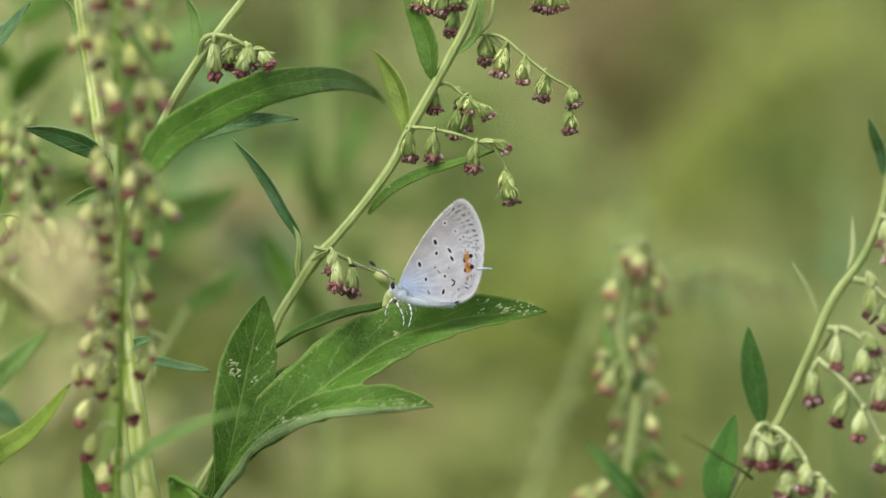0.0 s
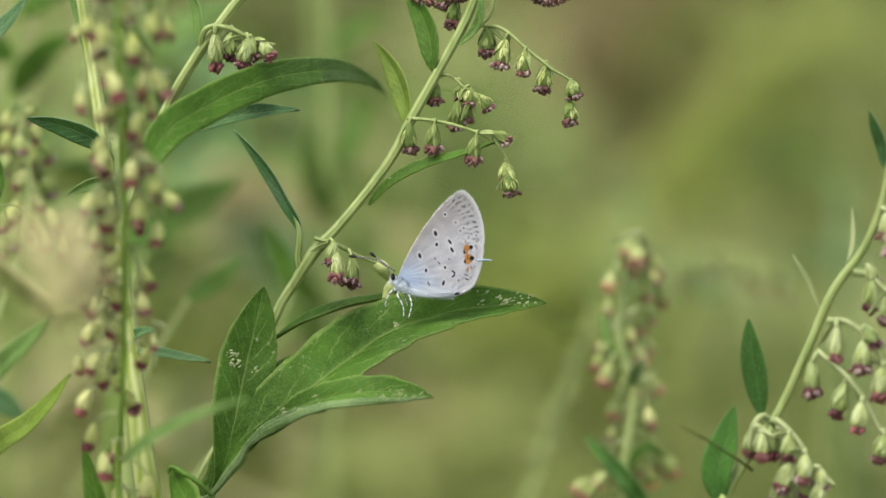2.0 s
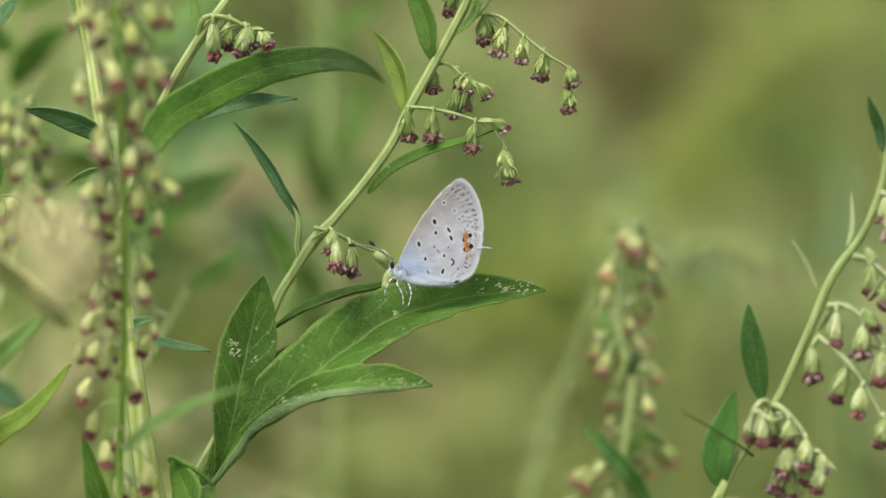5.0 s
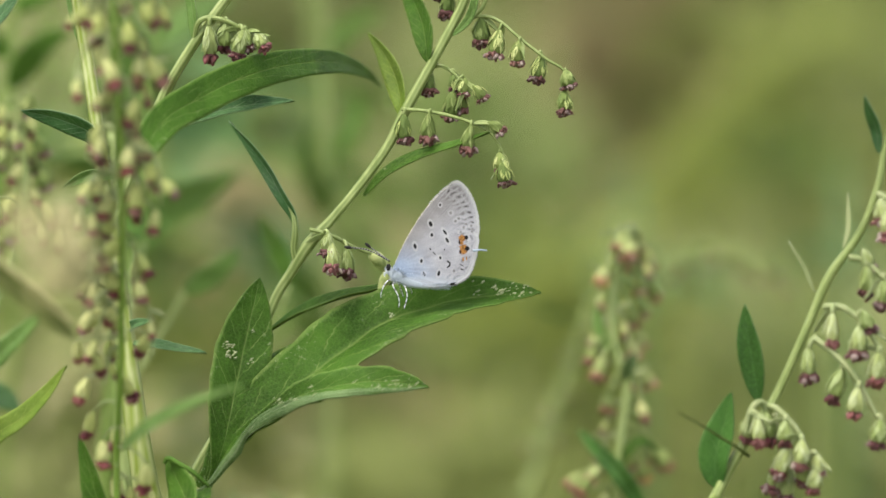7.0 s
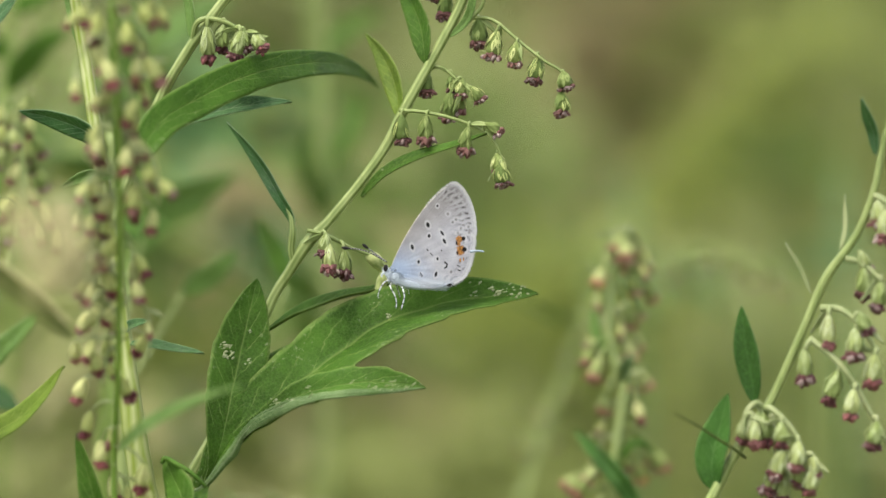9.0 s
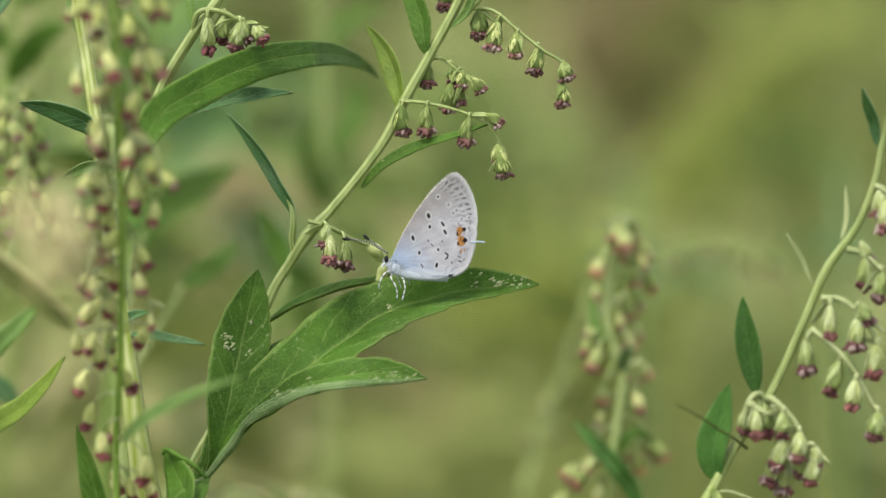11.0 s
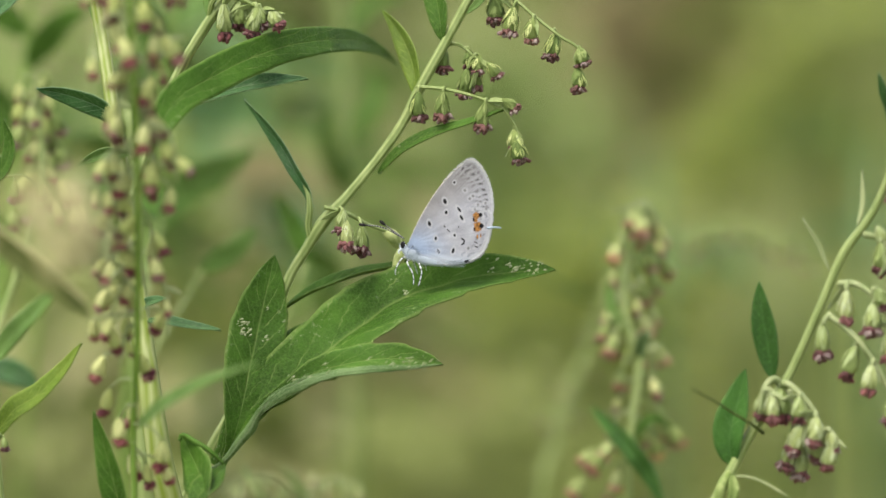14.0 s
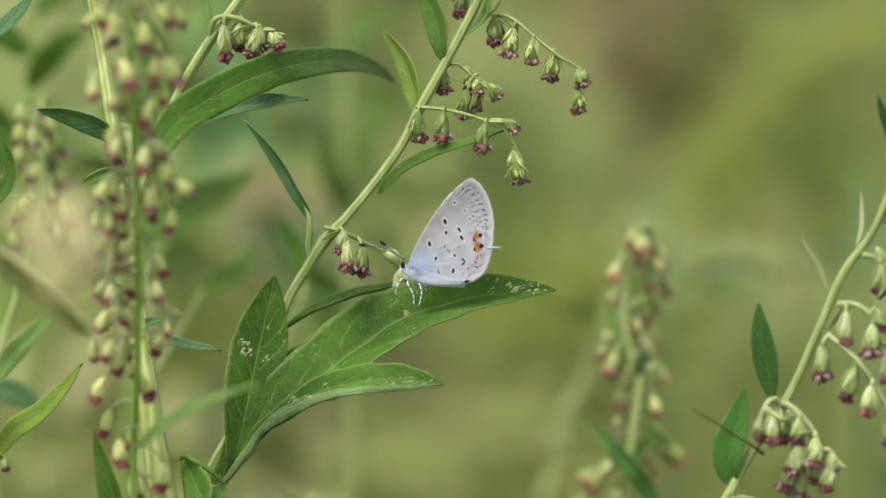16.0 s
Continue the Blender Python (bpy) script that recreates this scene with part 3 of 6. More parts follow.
far_weed((-0.0844, 0.9183, 0.7034), 0.02, FAR_GREEN, 24, 16, G, 0.06)
far_weed((-0.0881, 0.8563, 0.6935), 0.02, FAR_YELLOW, 22, 17, Y, 0.2)
far_weed((-0.0939, 1.1526, 0.6464), 0.03, FAR_YELLOW, 60, 18, Y)
far_weed((-0.096, 0.9825, 0.598), 0.045, FAR_DRY, 130, 97, B, 0.15)
for seed, top in enumerate(((-0.0826, 0.7851, 0.6307), (-0.074, 0.7846, 0.6275), (-0.0686, 0.7855, 0.6339))):
    far_weed(top, 0.018, FAR_OLIVE, 36, 240 + seed, "low olive-brown weed standing in the meadow", 0.08, 0.03)
for seed, top in enumerate(((-0.0415, 1.1919, 0.6378), (-0.0302, 1.1912, 0.633), (-0.0398, 1.0825, 0.5748), (-0.0567, 0.9373, 0.6199))):
    far_weed(top, 0.02, FAR_DRY if seed < 2 else FAR_YELLOW, 50, 250 + seed, B if seed < 2 else Y, 0.08, 0.03)
far_weed((-0.0937, 0.9853, 0.6105), 0.05, FAR_DRY, 110, 98, B, 0.2)
far_weed((-0.0895, 1.0827, 0.5838), 0.05, FAR_DRY, 90, 99, B, 0.2)
L = "slanting lime-green weed standing in the meadow"
for seed, top in enumerate(((0.1623, 1.6953, 0.6586), (0.1452, 1.6943, 0.6495), (0.135, 1.6923, 0.6337), (0.1224, 1.6903, 0.6179), (0.1133, 1.6883, 0.6021), (0.1008, 1.6863, 0.5862))):
    far_weed(top, 0.010, FAR_LIME, 22, 170 + seed, L, 0.035, 0.024)
for seed, top in enumerate(((0.1181, 2.3976, 0.6267), (0.1438, 2.3965, 0.6203), (0.1663, 2.3967, 0.6235), (0.1856, 2.3974, 0.6299), (0.1309, 2.3916, 0.582), (0.1534, 2.3922, 0.5884), (0.1373, 2.3869, 0.547))):
    far_weed(top, 0.04, FAR_BROWN, 60, 190 + seed, B, 0.12)
far_weed((0.1393, 1.5894, 0.6186), 0.010, FAR_GREEN, 26, 185, G, 0.03, 0.025)
for seed, top in enumerate(((0.0352, 1.4853, 0.5864), (0.0513, 1.4864, 0.5964), (0.0563, 1.4837, 0.5765), (0.0422, 1.4831, 0.5705), (0.0664, 1.4844, 0.5825), (0.0724, 1.4817, 0.5625))):
    far_weed(top, 0.030, FAR_LIME, 22, 230 + seed, L, 0.05, 0.03)
far_weed((0.008, 1.7718, 0.4626), 0.05, FAR_YELLOW, 60, 180, Y, 0.10)
far_weed((0.2032, 2.4306, 0.3988), 0.08, FAR_GREEN, 160, 7, G)
far_weed((-0.0958, 1.0457, 0.6045), 0.035, FAR_DRY, 120, 91, B)
far_weed((-0.0818, 1.2449, 0.5847), 0.035, FAR_DRY, 90, 95, B)
far_weed((-0.1132, 1.8357, 0.4769), 0.06, FAR_DRY, 120, 92, B)
far_weed((0.0580, 2.4412, 0.4739), 0.09, FAR_GREEN, 170, 93, G)
far_weed((-0.0504, 2.1261, 0.3879), 0.06, FAR_BROWN, 110, 94, B)
for seed, top in enumerate(((0.0068, 2.192, 0.5857), (0.0303, 2.1895, 0.5681), (0.0510, 2.1919, 0.5855), (0.0184, 2.1863, 0.5447))):
    far_weed(top, 0.035, FAR_GREEN, 20, 210 + seed, G, 0.10)
O = "low olive-brown weed standing in the meadow"
for seed, top in enumerate(((0.0625, 2.1310, 0.4223), (-0.0378, 1.9300, 0.4294), (-0.0608, 1.8294, 0.4325), (0.0150, 2.0765, 0.3842), (0.1977, 2.0277, 0.4061))):
    far_weed(top, 0.07, FAR_OLIVE, 130, 70 + seed, O)
far_weed((-0.0591, 3.0680, 0.6227), 0.08, FAR_OLIVE, 210, 81, O, 0.25)
far_weed((-0.1281, 2.8658, 0.6215), 0.07, FAR_OLIVE, 170, 82, O, 0.25)
far_weed((0.0061, 2.8397, 0.4355), 0.08, FAR_DRY, 150, 48, B)

# ---------------------------------------------------------------- the mugwort with the butterfly's leaf
def build_main_plant():
    foot = rooted((-0.03293, 0.45174, 0.68905), (-0.10, 0.02))
    plant = thing("mugwort_plant", foot, "leaning green mugwort with drooping flower stalks, a butterfly on its leaf", "plant", "mugwort plants")
    line = [foot, (foot[0] + 0.015, foot[1] - 0.004, 0.32), (-0.03307, 0.45191, 0.67590), (-0.02713, 0.45270, 0.68873), (-0.02299, 0.45377, 0.69632), (-0.01793, 0.45547, 0.70843), (-0.01606, 0.45541, 0.71156), (-0.01419, 0.45531, 0.71450), (-0.01171, 0.45569, 0.71718), (-0.00861, 0.45621, 0.72085), (-0.00551, 0.45681, 0.72513), (-0.00365, 0.45733, 0.72881), (-0.00023, 0.45819, 0.73493), (0.00296, 0.45905, 0.74108), (0.00456, 0.45991, 0.74719), (0.00533, 0.46389, 0.76115)]
    part("stem", Geo().tube(line, [0.00123, 0.00099, 0.00073, 0.00066, 0.00062, 0.00057, 0.00058, 0.00075, 0.00054, 0.00052, 0.00054, 0.00060, 0.00054, 0.00057, 0.00050, 0.00039], None, 12, 110).fuzz(line[3:], 0.00059, 1500, seed=1), STEM, plant, "pale green ribbed stem")
    # the forked leaf
    fork = Geo()
    fork.blade([(-0.02564, 0.44913, 0.68845), (-0.02383, 0.44911, 0.69189), (-0.02126, 0.44958, 0.69522), (-0.01461, 0.45128, 0.70015), (-0.00660, 0.45406, 0.70554), (0.00223, 0.45645, 0.70822), (0.01133, 0.45657, 0.70908)], 0.00740, face=50, fold=0.52, low_fold=0.56, low_wide=1.36, peak=0.42, point=0.8, n=46, cols=14, notch=0.10, wave=0.06, seed=1, stalk=0.3, taper=0.75)
    fork.blade([(-0.02371, 0.45023, 0.69123), (-0.02153, 0.45142, 0.69538), (-0.01887, 0.45327, 0.69992), (-0.01435, 0.45528, 0.70421)], 0.00493, face=52, fold=0.1, peak=0.5, n=16, cols=8, seed=6)
    fork.blade([(-0.02474, 0.44818, 0.68958), (-0.02346, 0.44859, 0.69324), (-0.02243, 0.45036, 0.69790), (-0.02135, 0.45280, 0.70308), (-0.02042, 0.45429, 0.70721), (-0.01953, 0.45542, 0.71091)], 0.00641, face=104, fold=0.18, peak=0.50, taper=1.15, n=34, cols=12, notch=0.06, wave=0.08, seed=2, stalk=0.15)
    fork.blade([(-0.02167, 0.44649, 0.69482), (-0.01956, 0.44576, 0.69681), (-0.01642, 0.44502, 0.69873), (-0.01320, 0.44471, 0.70014), (-0.00846, 0.44434, 0.70107), (-0.00447, 0.44434, 0.70107), (-0.00109, 0.44427, 0.70059)], 0.00370, face=58, fold=0.35, peak=0.62, n=32, cols=10, notch=0.18, wave=0.10, seed=3, stalk=0.3)

    blade = part("leaf", fork, LEAF, plant, "large forked green leaf with pale veins and worn specks")
    rib = Geo().blade([(-0.02141, 0.44545, 0.69460), (-0.01917, 0.44426, 0.69680), (-0.01653, 0.44330, 0.69835), (-0.01404, 0.44285, 0.69950), (-0.01126, 0.44255, 0.70012), (-0.00788, 0.44262, 0.70040), (-0.00450, 0.44320, 0.70045), (-0.00125, 0.44410, 0.70060)], 0.00092, face=62, fold=-0.2, peak=0.50, n=44, cols=8, seed=9, stalk=0.45, taper=0.4, point=0.7, notch=0.25, wave=0.2)
    lobe = [(-0.02508, 0.44650, 0.68938), (-0.02290, 0.44630, 0.69208), (-0.02184, 0.44600, 0.69338), (-0.02113, 0.44550, 0.69483), (-0.01963, 0.44500, 0.69671), (-0.01821, 0.44450, 0.69777), (-0.01593, 0.44400, 0.69902), (-0.01379, 0.44350, 0.69978)]
    rib.tube([(-0.02740, 0.44953, 0.68774), *lobe], [0.00026, 0.00030, 0.00052, 0.00062, 0.00040, 0.00036, 0.00036, 0.00026, 0.00012], None, 9, 44)
    rib.fuzz(lobe, 0.00040, 500, seed=8)
    part("leaf_crease", rib, LEAF_RIB, blade, "pale downy petiole and rolled leaf edge")
    rnd = random.Random(12)
    scars = Geo()
    for spot, count, wide in (((-0.02297, 0.45189, 0.70379), 14, 0.0007), ((-0.02266, 0.45176, 0.70288), 12, 0.0006), ((-0.02382, 0.45163, 0.70190), 3, 0.0003), ((-0.02022, 0.45244, 0.70551), 3, 0.0003), ((-0.02045, 0.45166, 0.70215), 4, 0.0004), ((-0.01729, 0.44272, 0.69888), 7, 0.0007), ((-0.01366, 0.44250, 0.70089), 5, 0.0006), ((-0.00866, 0.44238, 0.70147), 4, 0.0006), ((-0.00535, 0.44233, 0.70112), 7, 0.0011), ((-0.00294, 0.44271, 0.70094), 7, 0.0009), ((-0.00514, 0.45028, 0.70740), 4, 0.0005), ((0.00952, 0.45550, 0.70937), 12, 0.0013), ((0.00791, 0.45562, 0.70948), 11, 0.0013), ((0.00618, 0.45583, 0.70957), 9, 0.0012), ((0.00450, 0.45560, 0.70935), 5, 0.0010), ((-0.01745, 0.44285, 0.69900), 9, 0.0009), ((-0.01590, 0.44235, 0.69975), 6, 0.0007), ((-0.01380, 0.44200, 0.70035), 5, 0.0006), ((-0.00780, 0.44180, 0.70120), 6, 0.0008), ((-0.00600, 0.44190, 0.70125), 7, 0.0009), ((-0.00430, 0.44215, 0.70110), 7, 0.0009)):
        for _ in range(count):
            c = Vector(spot) + Vector((rnd.gauss(0, 0.5) * wide, 0, rnd.gauss(0, 0.4) * wide))
            if spot[1] < 0.446 and rnd.random() < 0.45:
                continue
            long = rnd.uniform(1.8, 4.5) if spot[1] < 0.446 else rnd.uniform(0.8, 2.6)
            scars.ball(c, rnd.uniform(0.00004, 0.00010) * (1.0 if spot[1] < 0.446 else 1.6), (long, 0.5, rnd.uniform(0.5, 1.1)), Matrix.Rotation(radians(rnd.uniform(-50, -5)), 3, "Y"), 0, 4, 6, 0.9)
    part("leaf_scar", scars, SCAR, blade, "pale dry feeding scars")
    leaf(plant, [(-0.01858, 0.45601, 0.70509), (-0.01513, 0.45678, 0.70698), (-0.01080, 0.45750, 0.70849), (-0.00722, 0.45860, 0.70914), (-0.00492, 0.45972, 0.70991)], 0.00210, LEAF, face=24, fold=0.4, seed=4, stalk=0.2, peak=0.5)
    leaf(plant, [(-0.01541, 0.45530, 0.71612), (-0.01590, 0.45560, 0.71783), (-0.01714, 0.45600, 0.71991), (-0.01874, 0.45800, 0.72237), (-0.02062, 0.45900, 0.72495), (-0.02307, 0.46000, 0.72761)], 0.00150, LEAF_DARK, face=58, fold=0.45, peak=0.42, seed=5, stalk=0.3)
    part("petiole", Geo().tube([(-0.01550, 0.45530, 0.71250), (-0.01579, 0.45520, 0.71414), (-0.01565, 0.45510, 0.71590), (-0.01577, 0.45530, 0.71737), (-0.01633, 0.45570, 0.71857)], [0.00044, 0.00042, 0.00040, 0.00030, 0.00008], None, 9, 20), STEM, plant, "pale flattened petiole")
    leaf(plant, [(-0.00419, 0.45728, 0.72850), (-0.00407, 0.45799, 0.72991), (-0.00472, 0.46088, 0.73253), (-0.00612, 0.46426, 0.73500), (-0.00778, 0.46655, 0.73692)], 0.00240, LEAF_LIME, "yellow-green young leaf", face=58, fold=0.45, peak=0.40, seed=6, stalk=0.12)
    leaf(plant, [(-0.00117, 0.45809, 0.73424), (-0.00123, 0.45828, 0.73558), (-0.00173, 0.45970, 0.73855), (-0.00303, 0.46113, 0.74152), (-0.00428, 0.46252, 0.74421)], 0.00259, LEAF, face=62, fold=0.35, peak=0.42, seed=7)
    leaf(plant, [(-0.00814, 0.45606, 0.71983), (-0.00578, 0.45542, 0.72240), (-0.00239, 0.45468, 0.72435), (0.00159, 0.45386, 0.72568), (0.00550, 0.45306, 0.72719)], 0.00148, LEAF, face=46, fold=0.25, peak=0.35, seed=8, stalk=0.2)
    # a small sheath along the stem's top, and a thin stalk beside it
    leaf(plant, [(0.00160, 0.45750, 0.73720), (0.00332, 0.45725, 0.73902), (0.00405, 0.45705, 0.74125), (0.00418, 0.45757, 0.74490)], 0.00099, LEAF_PALE, face=70, fold=0.3, peak=0.4, seed=9)
    part("stalk", Geo().tube([(0.00363, 0.45774, 0.73897), (0.00505, 0.45797, 0.74055), (0.00548, 0.45827, 0.74269), (0.00592, 0.45982, 0.74658)], 0.00025, 0.00019, 7), STEM, plant)
    # flower stalks
    spray(plant, [(-0.01403, 0.45456, 0.71630), (-0.01194, 0.45448, 0.71575), (-0.00939, 0.45628, 0.71419), (-0.00669, 0.45712, 0.71294), (-0.00583, 0.45749, 0.71201)], [(-0.01197, 0.45314, 0.71340), (-0.01171, 0.45238, 0.71159), (-0.01003, 0.45380, 0.71088)], size=0.00271, seed=1, lean=0.3, fat=1.25, r=0.00025, kinds=HEADS_RIPE)
    buds = Geo()
    buds.tube([(-0.00756, 0.45715, 0.71319), (-0.00669, 0.45728, 0.71267), (-0.00558, 0.45747, 0.71114)], 0.00037, 0.00025, 9, 10, mid=0.00080)
    buds.tube([(-0.00558, 0.45730, 0.71141), (-0.00582, 0.45695, 0.71034), (-0.00644, 0.45658, 0.70914)], 0.00031, 0.00025, 9, 10, mid=0.00066)
    part("bud", buds, CALYX, plant, "two swollen yellow-green buds")
    spray(plant, [(-0.00394, 0.45638, 0.72928), (-0.00147, 0.45536, 0.72921), (0.00190, 0.45427, 0.72859), (0.00515, 0.45408, 0.72726), (0.00649, 0.45388, 0.72586), (0.00729, 0.45360, 0.72386)], [(-0.00332, 0.45583, 0.72532), (-0.00092, 0.45483, 0.72544), (0.00331, 0.45367, 0.72435), (0.00711, 0.45399, 0.72665), (0.00711, 0.45341, 0.72253), (0.00747, 0.45270, 0.72107)], seed=2, kinds=HEADS_GREEN, fat=1.4, r=0.00022)
    spray(plant, [(-0.00111, 0.45897, 0.73334), (0.00049, 0.45804, 0.73387), (0.00234, 0.45685, 0.73263), (0.00382, 0.45668, 0.73141)], [(-0.00074, 0.45856, 0.73041), (0.00173, 0.45763, 0.73094), (0.00295, 0.45655, 0.73044), (0.00517, 0.45649, 0.73001), (0.00099, 0.45718, 0.72777), (0.00247, 0.45776, 0.72832)], seed=3, kinds=HEADS_GREEN, fat=1.4, r=0.00022)
    spray(plant, [(0.00358, 0.45879, 0.73925), (0.00621, 0.45776, 0.73909), (0.00896, 0.45646, 0.73699), (0.01189, 0.45514, 0.73478), (0.01372, 0.45497, 0.73357), (0.01409, 0.45469, 0.73163)], [(0.00603, 0.45711, 0.73446), (0.00480, 0.45780, 0.73575), (0.00884, 0.45601, 0.73383), (0.01068, 0.45576, 0.73201), (0.01446, 0.45468, 0.73150), (0.01360, 0.45427, 0.72859)], seed=4, kinds=HEADS_GREEN, fat=1.4, r=0.00022)
    spray(plant, [(0.00321, 0.46013, 0.74161), (0.00099, 0.46052, 0.74436), (-0.00149, 0.46156, 0.74459), (-0.00303, 0.46148, 0.74398)], [(-0.00167, 0.46106, 0.74103), (-0.00242, 0.46113, 0.74152), (0.00006, 0.46001, 0.74075), (0.00136, 0.45912, 0.74157), (0.00117, 0.45972, 0.73867)], seed=5, kinds=HEADS_GREEN, fat=1.4, r=0.00022)
    spray(plant, [(0.00481, 0.45991, 0.74719), (0.00837, 0.45882, 0.74665), (0.01111, 0.45765, 0.74550), (0.01265, 0.45752, 0.74459)], [(0.01056, 0.45709, 0.74149), (0.01179, 0.45707, 0.74137), (0.01277, 0.45712, 0.74174)], seed=6, kinds=HEADS_GREEN, fat=1.4, r=0.00022)
    return plant


# ---------------------------------------------------------------- the mugwort with the arching leaves
def build_side_plant():
    foot = rooted((-0.02985, 0.45174, 0.68905), (0.03, 0.0))
    plant = thing("mugwort_plant", foot, "tall green mugwort with long arching leaves", "plant", "mugwort plants")
    line = [foot, (foot[0], foot[1], 0.35), (-0.02946, 0.44434, 0.67951), (-0.03163, 0.44387, 0.69051), (-0.03321, 0.44542, 0.70155), (-0.03532, 0.45050, 0.71613), (-0.03733, 0.45535, 0.72909), (-0.03848, 0.45828, 0.73558), (-0.03959, 0.45931, 0.74291), (-0.04051, 0.46268, 0.75256), (-0.04148, 0.46965, 0.77336)]
    part("stem", Geo().tube(line, [0.00271, 0.00222, 0.00160, 0.00142, 0.00117, 0.00093, 0.00074, 0.00074, 0.00068, 0.00056, 0.00037], None, 14, 90).fuzz(line[3:9], [0.00136, 0.00111, 0.00086, 0.00068, 0.00068, 0.00062], 1800, seed=3), STEM_STRIPE, plant, "thick striped stem, yellow-green with pale downy ridges")
    part("branch", Geo().tube([(-0.03532, 0.45058, 0.71674), (-0.03302, 0.45358, 0.72374), (-0.02965, 0.45465, 0.73132), (-0.02653, 0.45438, 0.73657), (-0.02335, 0.45499, 0.74093), (-0.02140, 0.45535, 0.74348), (-0.01797, 0.45634, 0.75050)], 0.00059, 0.00056, 10, 30).fuzz([(-0.02965, 0.45465, 0.73132), (-0.02653, 0.45438, 0.73657), (-0.02335, 0.45499, 0.74093), (-0.02140, 0.45535, 0.74348)], 0.00056, 500, seed=2), STEM, plant)
    leaf(plant, [(-0.03152, 0.43880, 0.72593), (-0.03032, 0.44000, 0.72801), (-0.02854, 0.44250, 0.73002), (-0.02570, 0.44600, 0.73143), (-0.02189, 0.45050, 0.73300), (-0.01718, 0.45600, 0.73404), (-0.01181, 0.46600, 0.73365), (-0.00822, 0.47900, 0.73135), (-0.00601, 0.48900, 0.72850)], 0.00400, LEAF, "long arching green leaf with a twisted tip", face=100, twist=-30, fold=0.10, peak=0.22, n=44, cols=10, seed=11, stalk=0.3, wave=0.02, point=1.0)
    leaf(plant, [(-0.03141, 0.45086, 0.72592), (-0.02885, 0.45113, 0.72785), (-0.02464, 0.45235, 0.72930), (-0.02040, 0.45297, 0.73015), (-0.01565, 0.45354, 0.73058)], 0.00234, LEAF_DARK, face=54, fold=0.5, peak=0.5, seed=12, stalk=0.1)
    leaf(plant, [(-0.03578, 0.45375, 0.72495), (-0.03823, 0.45408, 0.72726), (-0.04160, 0.45427, 0.72859), (-0.04534, 0.45438, 0.72938)], 0.00247, LEAF_DARK, face=60, fold=0.3, peak=0.45, seed=13)
    leaf(plant, [(-0.03489, 0.45140, 0.72254), (-0.03745, 0.45141, 0.72266), (-0.03928, 0.45133, 0.72205), (-0.04081, 0.45121, 0.72121)], 0.00136, LEAF_PALE, face=80, fold=0.35, seed=14)
    leaf(plant, [(-0.03321, 0.44592, 0.70515), (-0.03078, 0.44492, 0.70520), (-0.02805, 0.44485, 0.70472), (-0.02492, 0.44381, 0.70447)], 0.00123, LEAF_DARK, face=50, fold=0.4, seed=15)
    leaf(plant, [(-0.03387, 0.44605, 0.70605), (-0.03284, 0.44619, 0.70707), (-0.03084, 0.44527, 0.70771)], 0.00111, LEAF_DARK, face=60, fold=0.4, seed=16)
    leaf(plant, [(-0.02653, 0.45446, 0.73718), (-0.02653, 0.45472, 0.73900), (-0.02684, 0.45506, 0.74142), (-0.02806, 0.45540, 0.74384)], 0.00136, LEAF_PALE, face=55, fold=0.35, seed=17)
    curled = Geo().blade([(-0.02663, 0.43626, 0.68671), (-0.02695, 0.43859, 0.68888), (-0.02784, 0.44138, 0.69081), (-0.02935, 0.44421, 0.69294)], 0.00444, face=52, fold=0.2, peak=0.42, n=20, cols=8, seed=18)
    curled.blade([(-0.02759, 0.43532, 0.68720), (-0.02643, 0.43752, 0.68847), (-0.02541, 0.43916, 0.68937), (-0.02450, 0.44082, 0.69041)], 0.00308, face=54, fold=0.2, peak=0.4, n=16, cols=6, seed=28)
    curl = part("leaf", curled, LEAF, plant, "small curled olive-green leaf")
    part("rolled_edge", Geo().tube([(-0.02946, 0.44264, 0.69255), (-0.02915, 0.44272, 0.69314), (-0.02781, 0.44116, 0.69281), (-0.02614, 0.44004, 0.69203), (-0.02452, 0.43983, 0.69053)], 0.00019, 0.00019, 7, 20, mid=0.00031), LEAF, curl, "dark green rolled edge")
    leaf(plant, [(-0.03417, 0.43756, 0.68159), (-0.03572, 0.43832, 0.68695), (-0.03702, 0.43901, 0.69188), (-0.03839, 0.43965, 0.69647)], 0.00300, LEAF, face=65, fold=0.5, peak=0.40, seed=19)
    leaf(plant, [(-0.03848, 0.45819, 0.73497), (-0.03989, 0.46079, 0.73907), (-0.04072, 0.46213, 0.74144), (-0.04196, 0.46239, 0.74328)], 0.00111, LEAF_PALE, face=60, fold=0.3, seed=20)
    leaf(plant, [(-0.03800, 0.45127, 0.71446), (-0.03828, 0.45003, 0.71279), (-0.03803, 0.44973, 0.71067), (-0.03827, 0.44946, 0.70880)], 0.00300, LEAF_RIB, face=75, fold=0.3, seed=26)
    spray(plant, [(-0.02641, 0.45442, 0.73688), (-0.02574, 0.45374, 0.73921), (-0.02342, 0.45376, 0.73933), (-0.02098, 0.45359, 0.73812), (-0.01915, 0.45342, 0.73691)], [(-0.02458, 0.45410, 0.73458), (-0.02323, 0.45424, 0.73561), (-0.02178, 0.45314, 0.73492), (-0.02037, 0.45326, 0.73582), (-0.01838, 0.45227, 0.73592)], r=0.00034, size=0.00325, seed=11, kinds=HEADS, fat=1.15)
    return plant


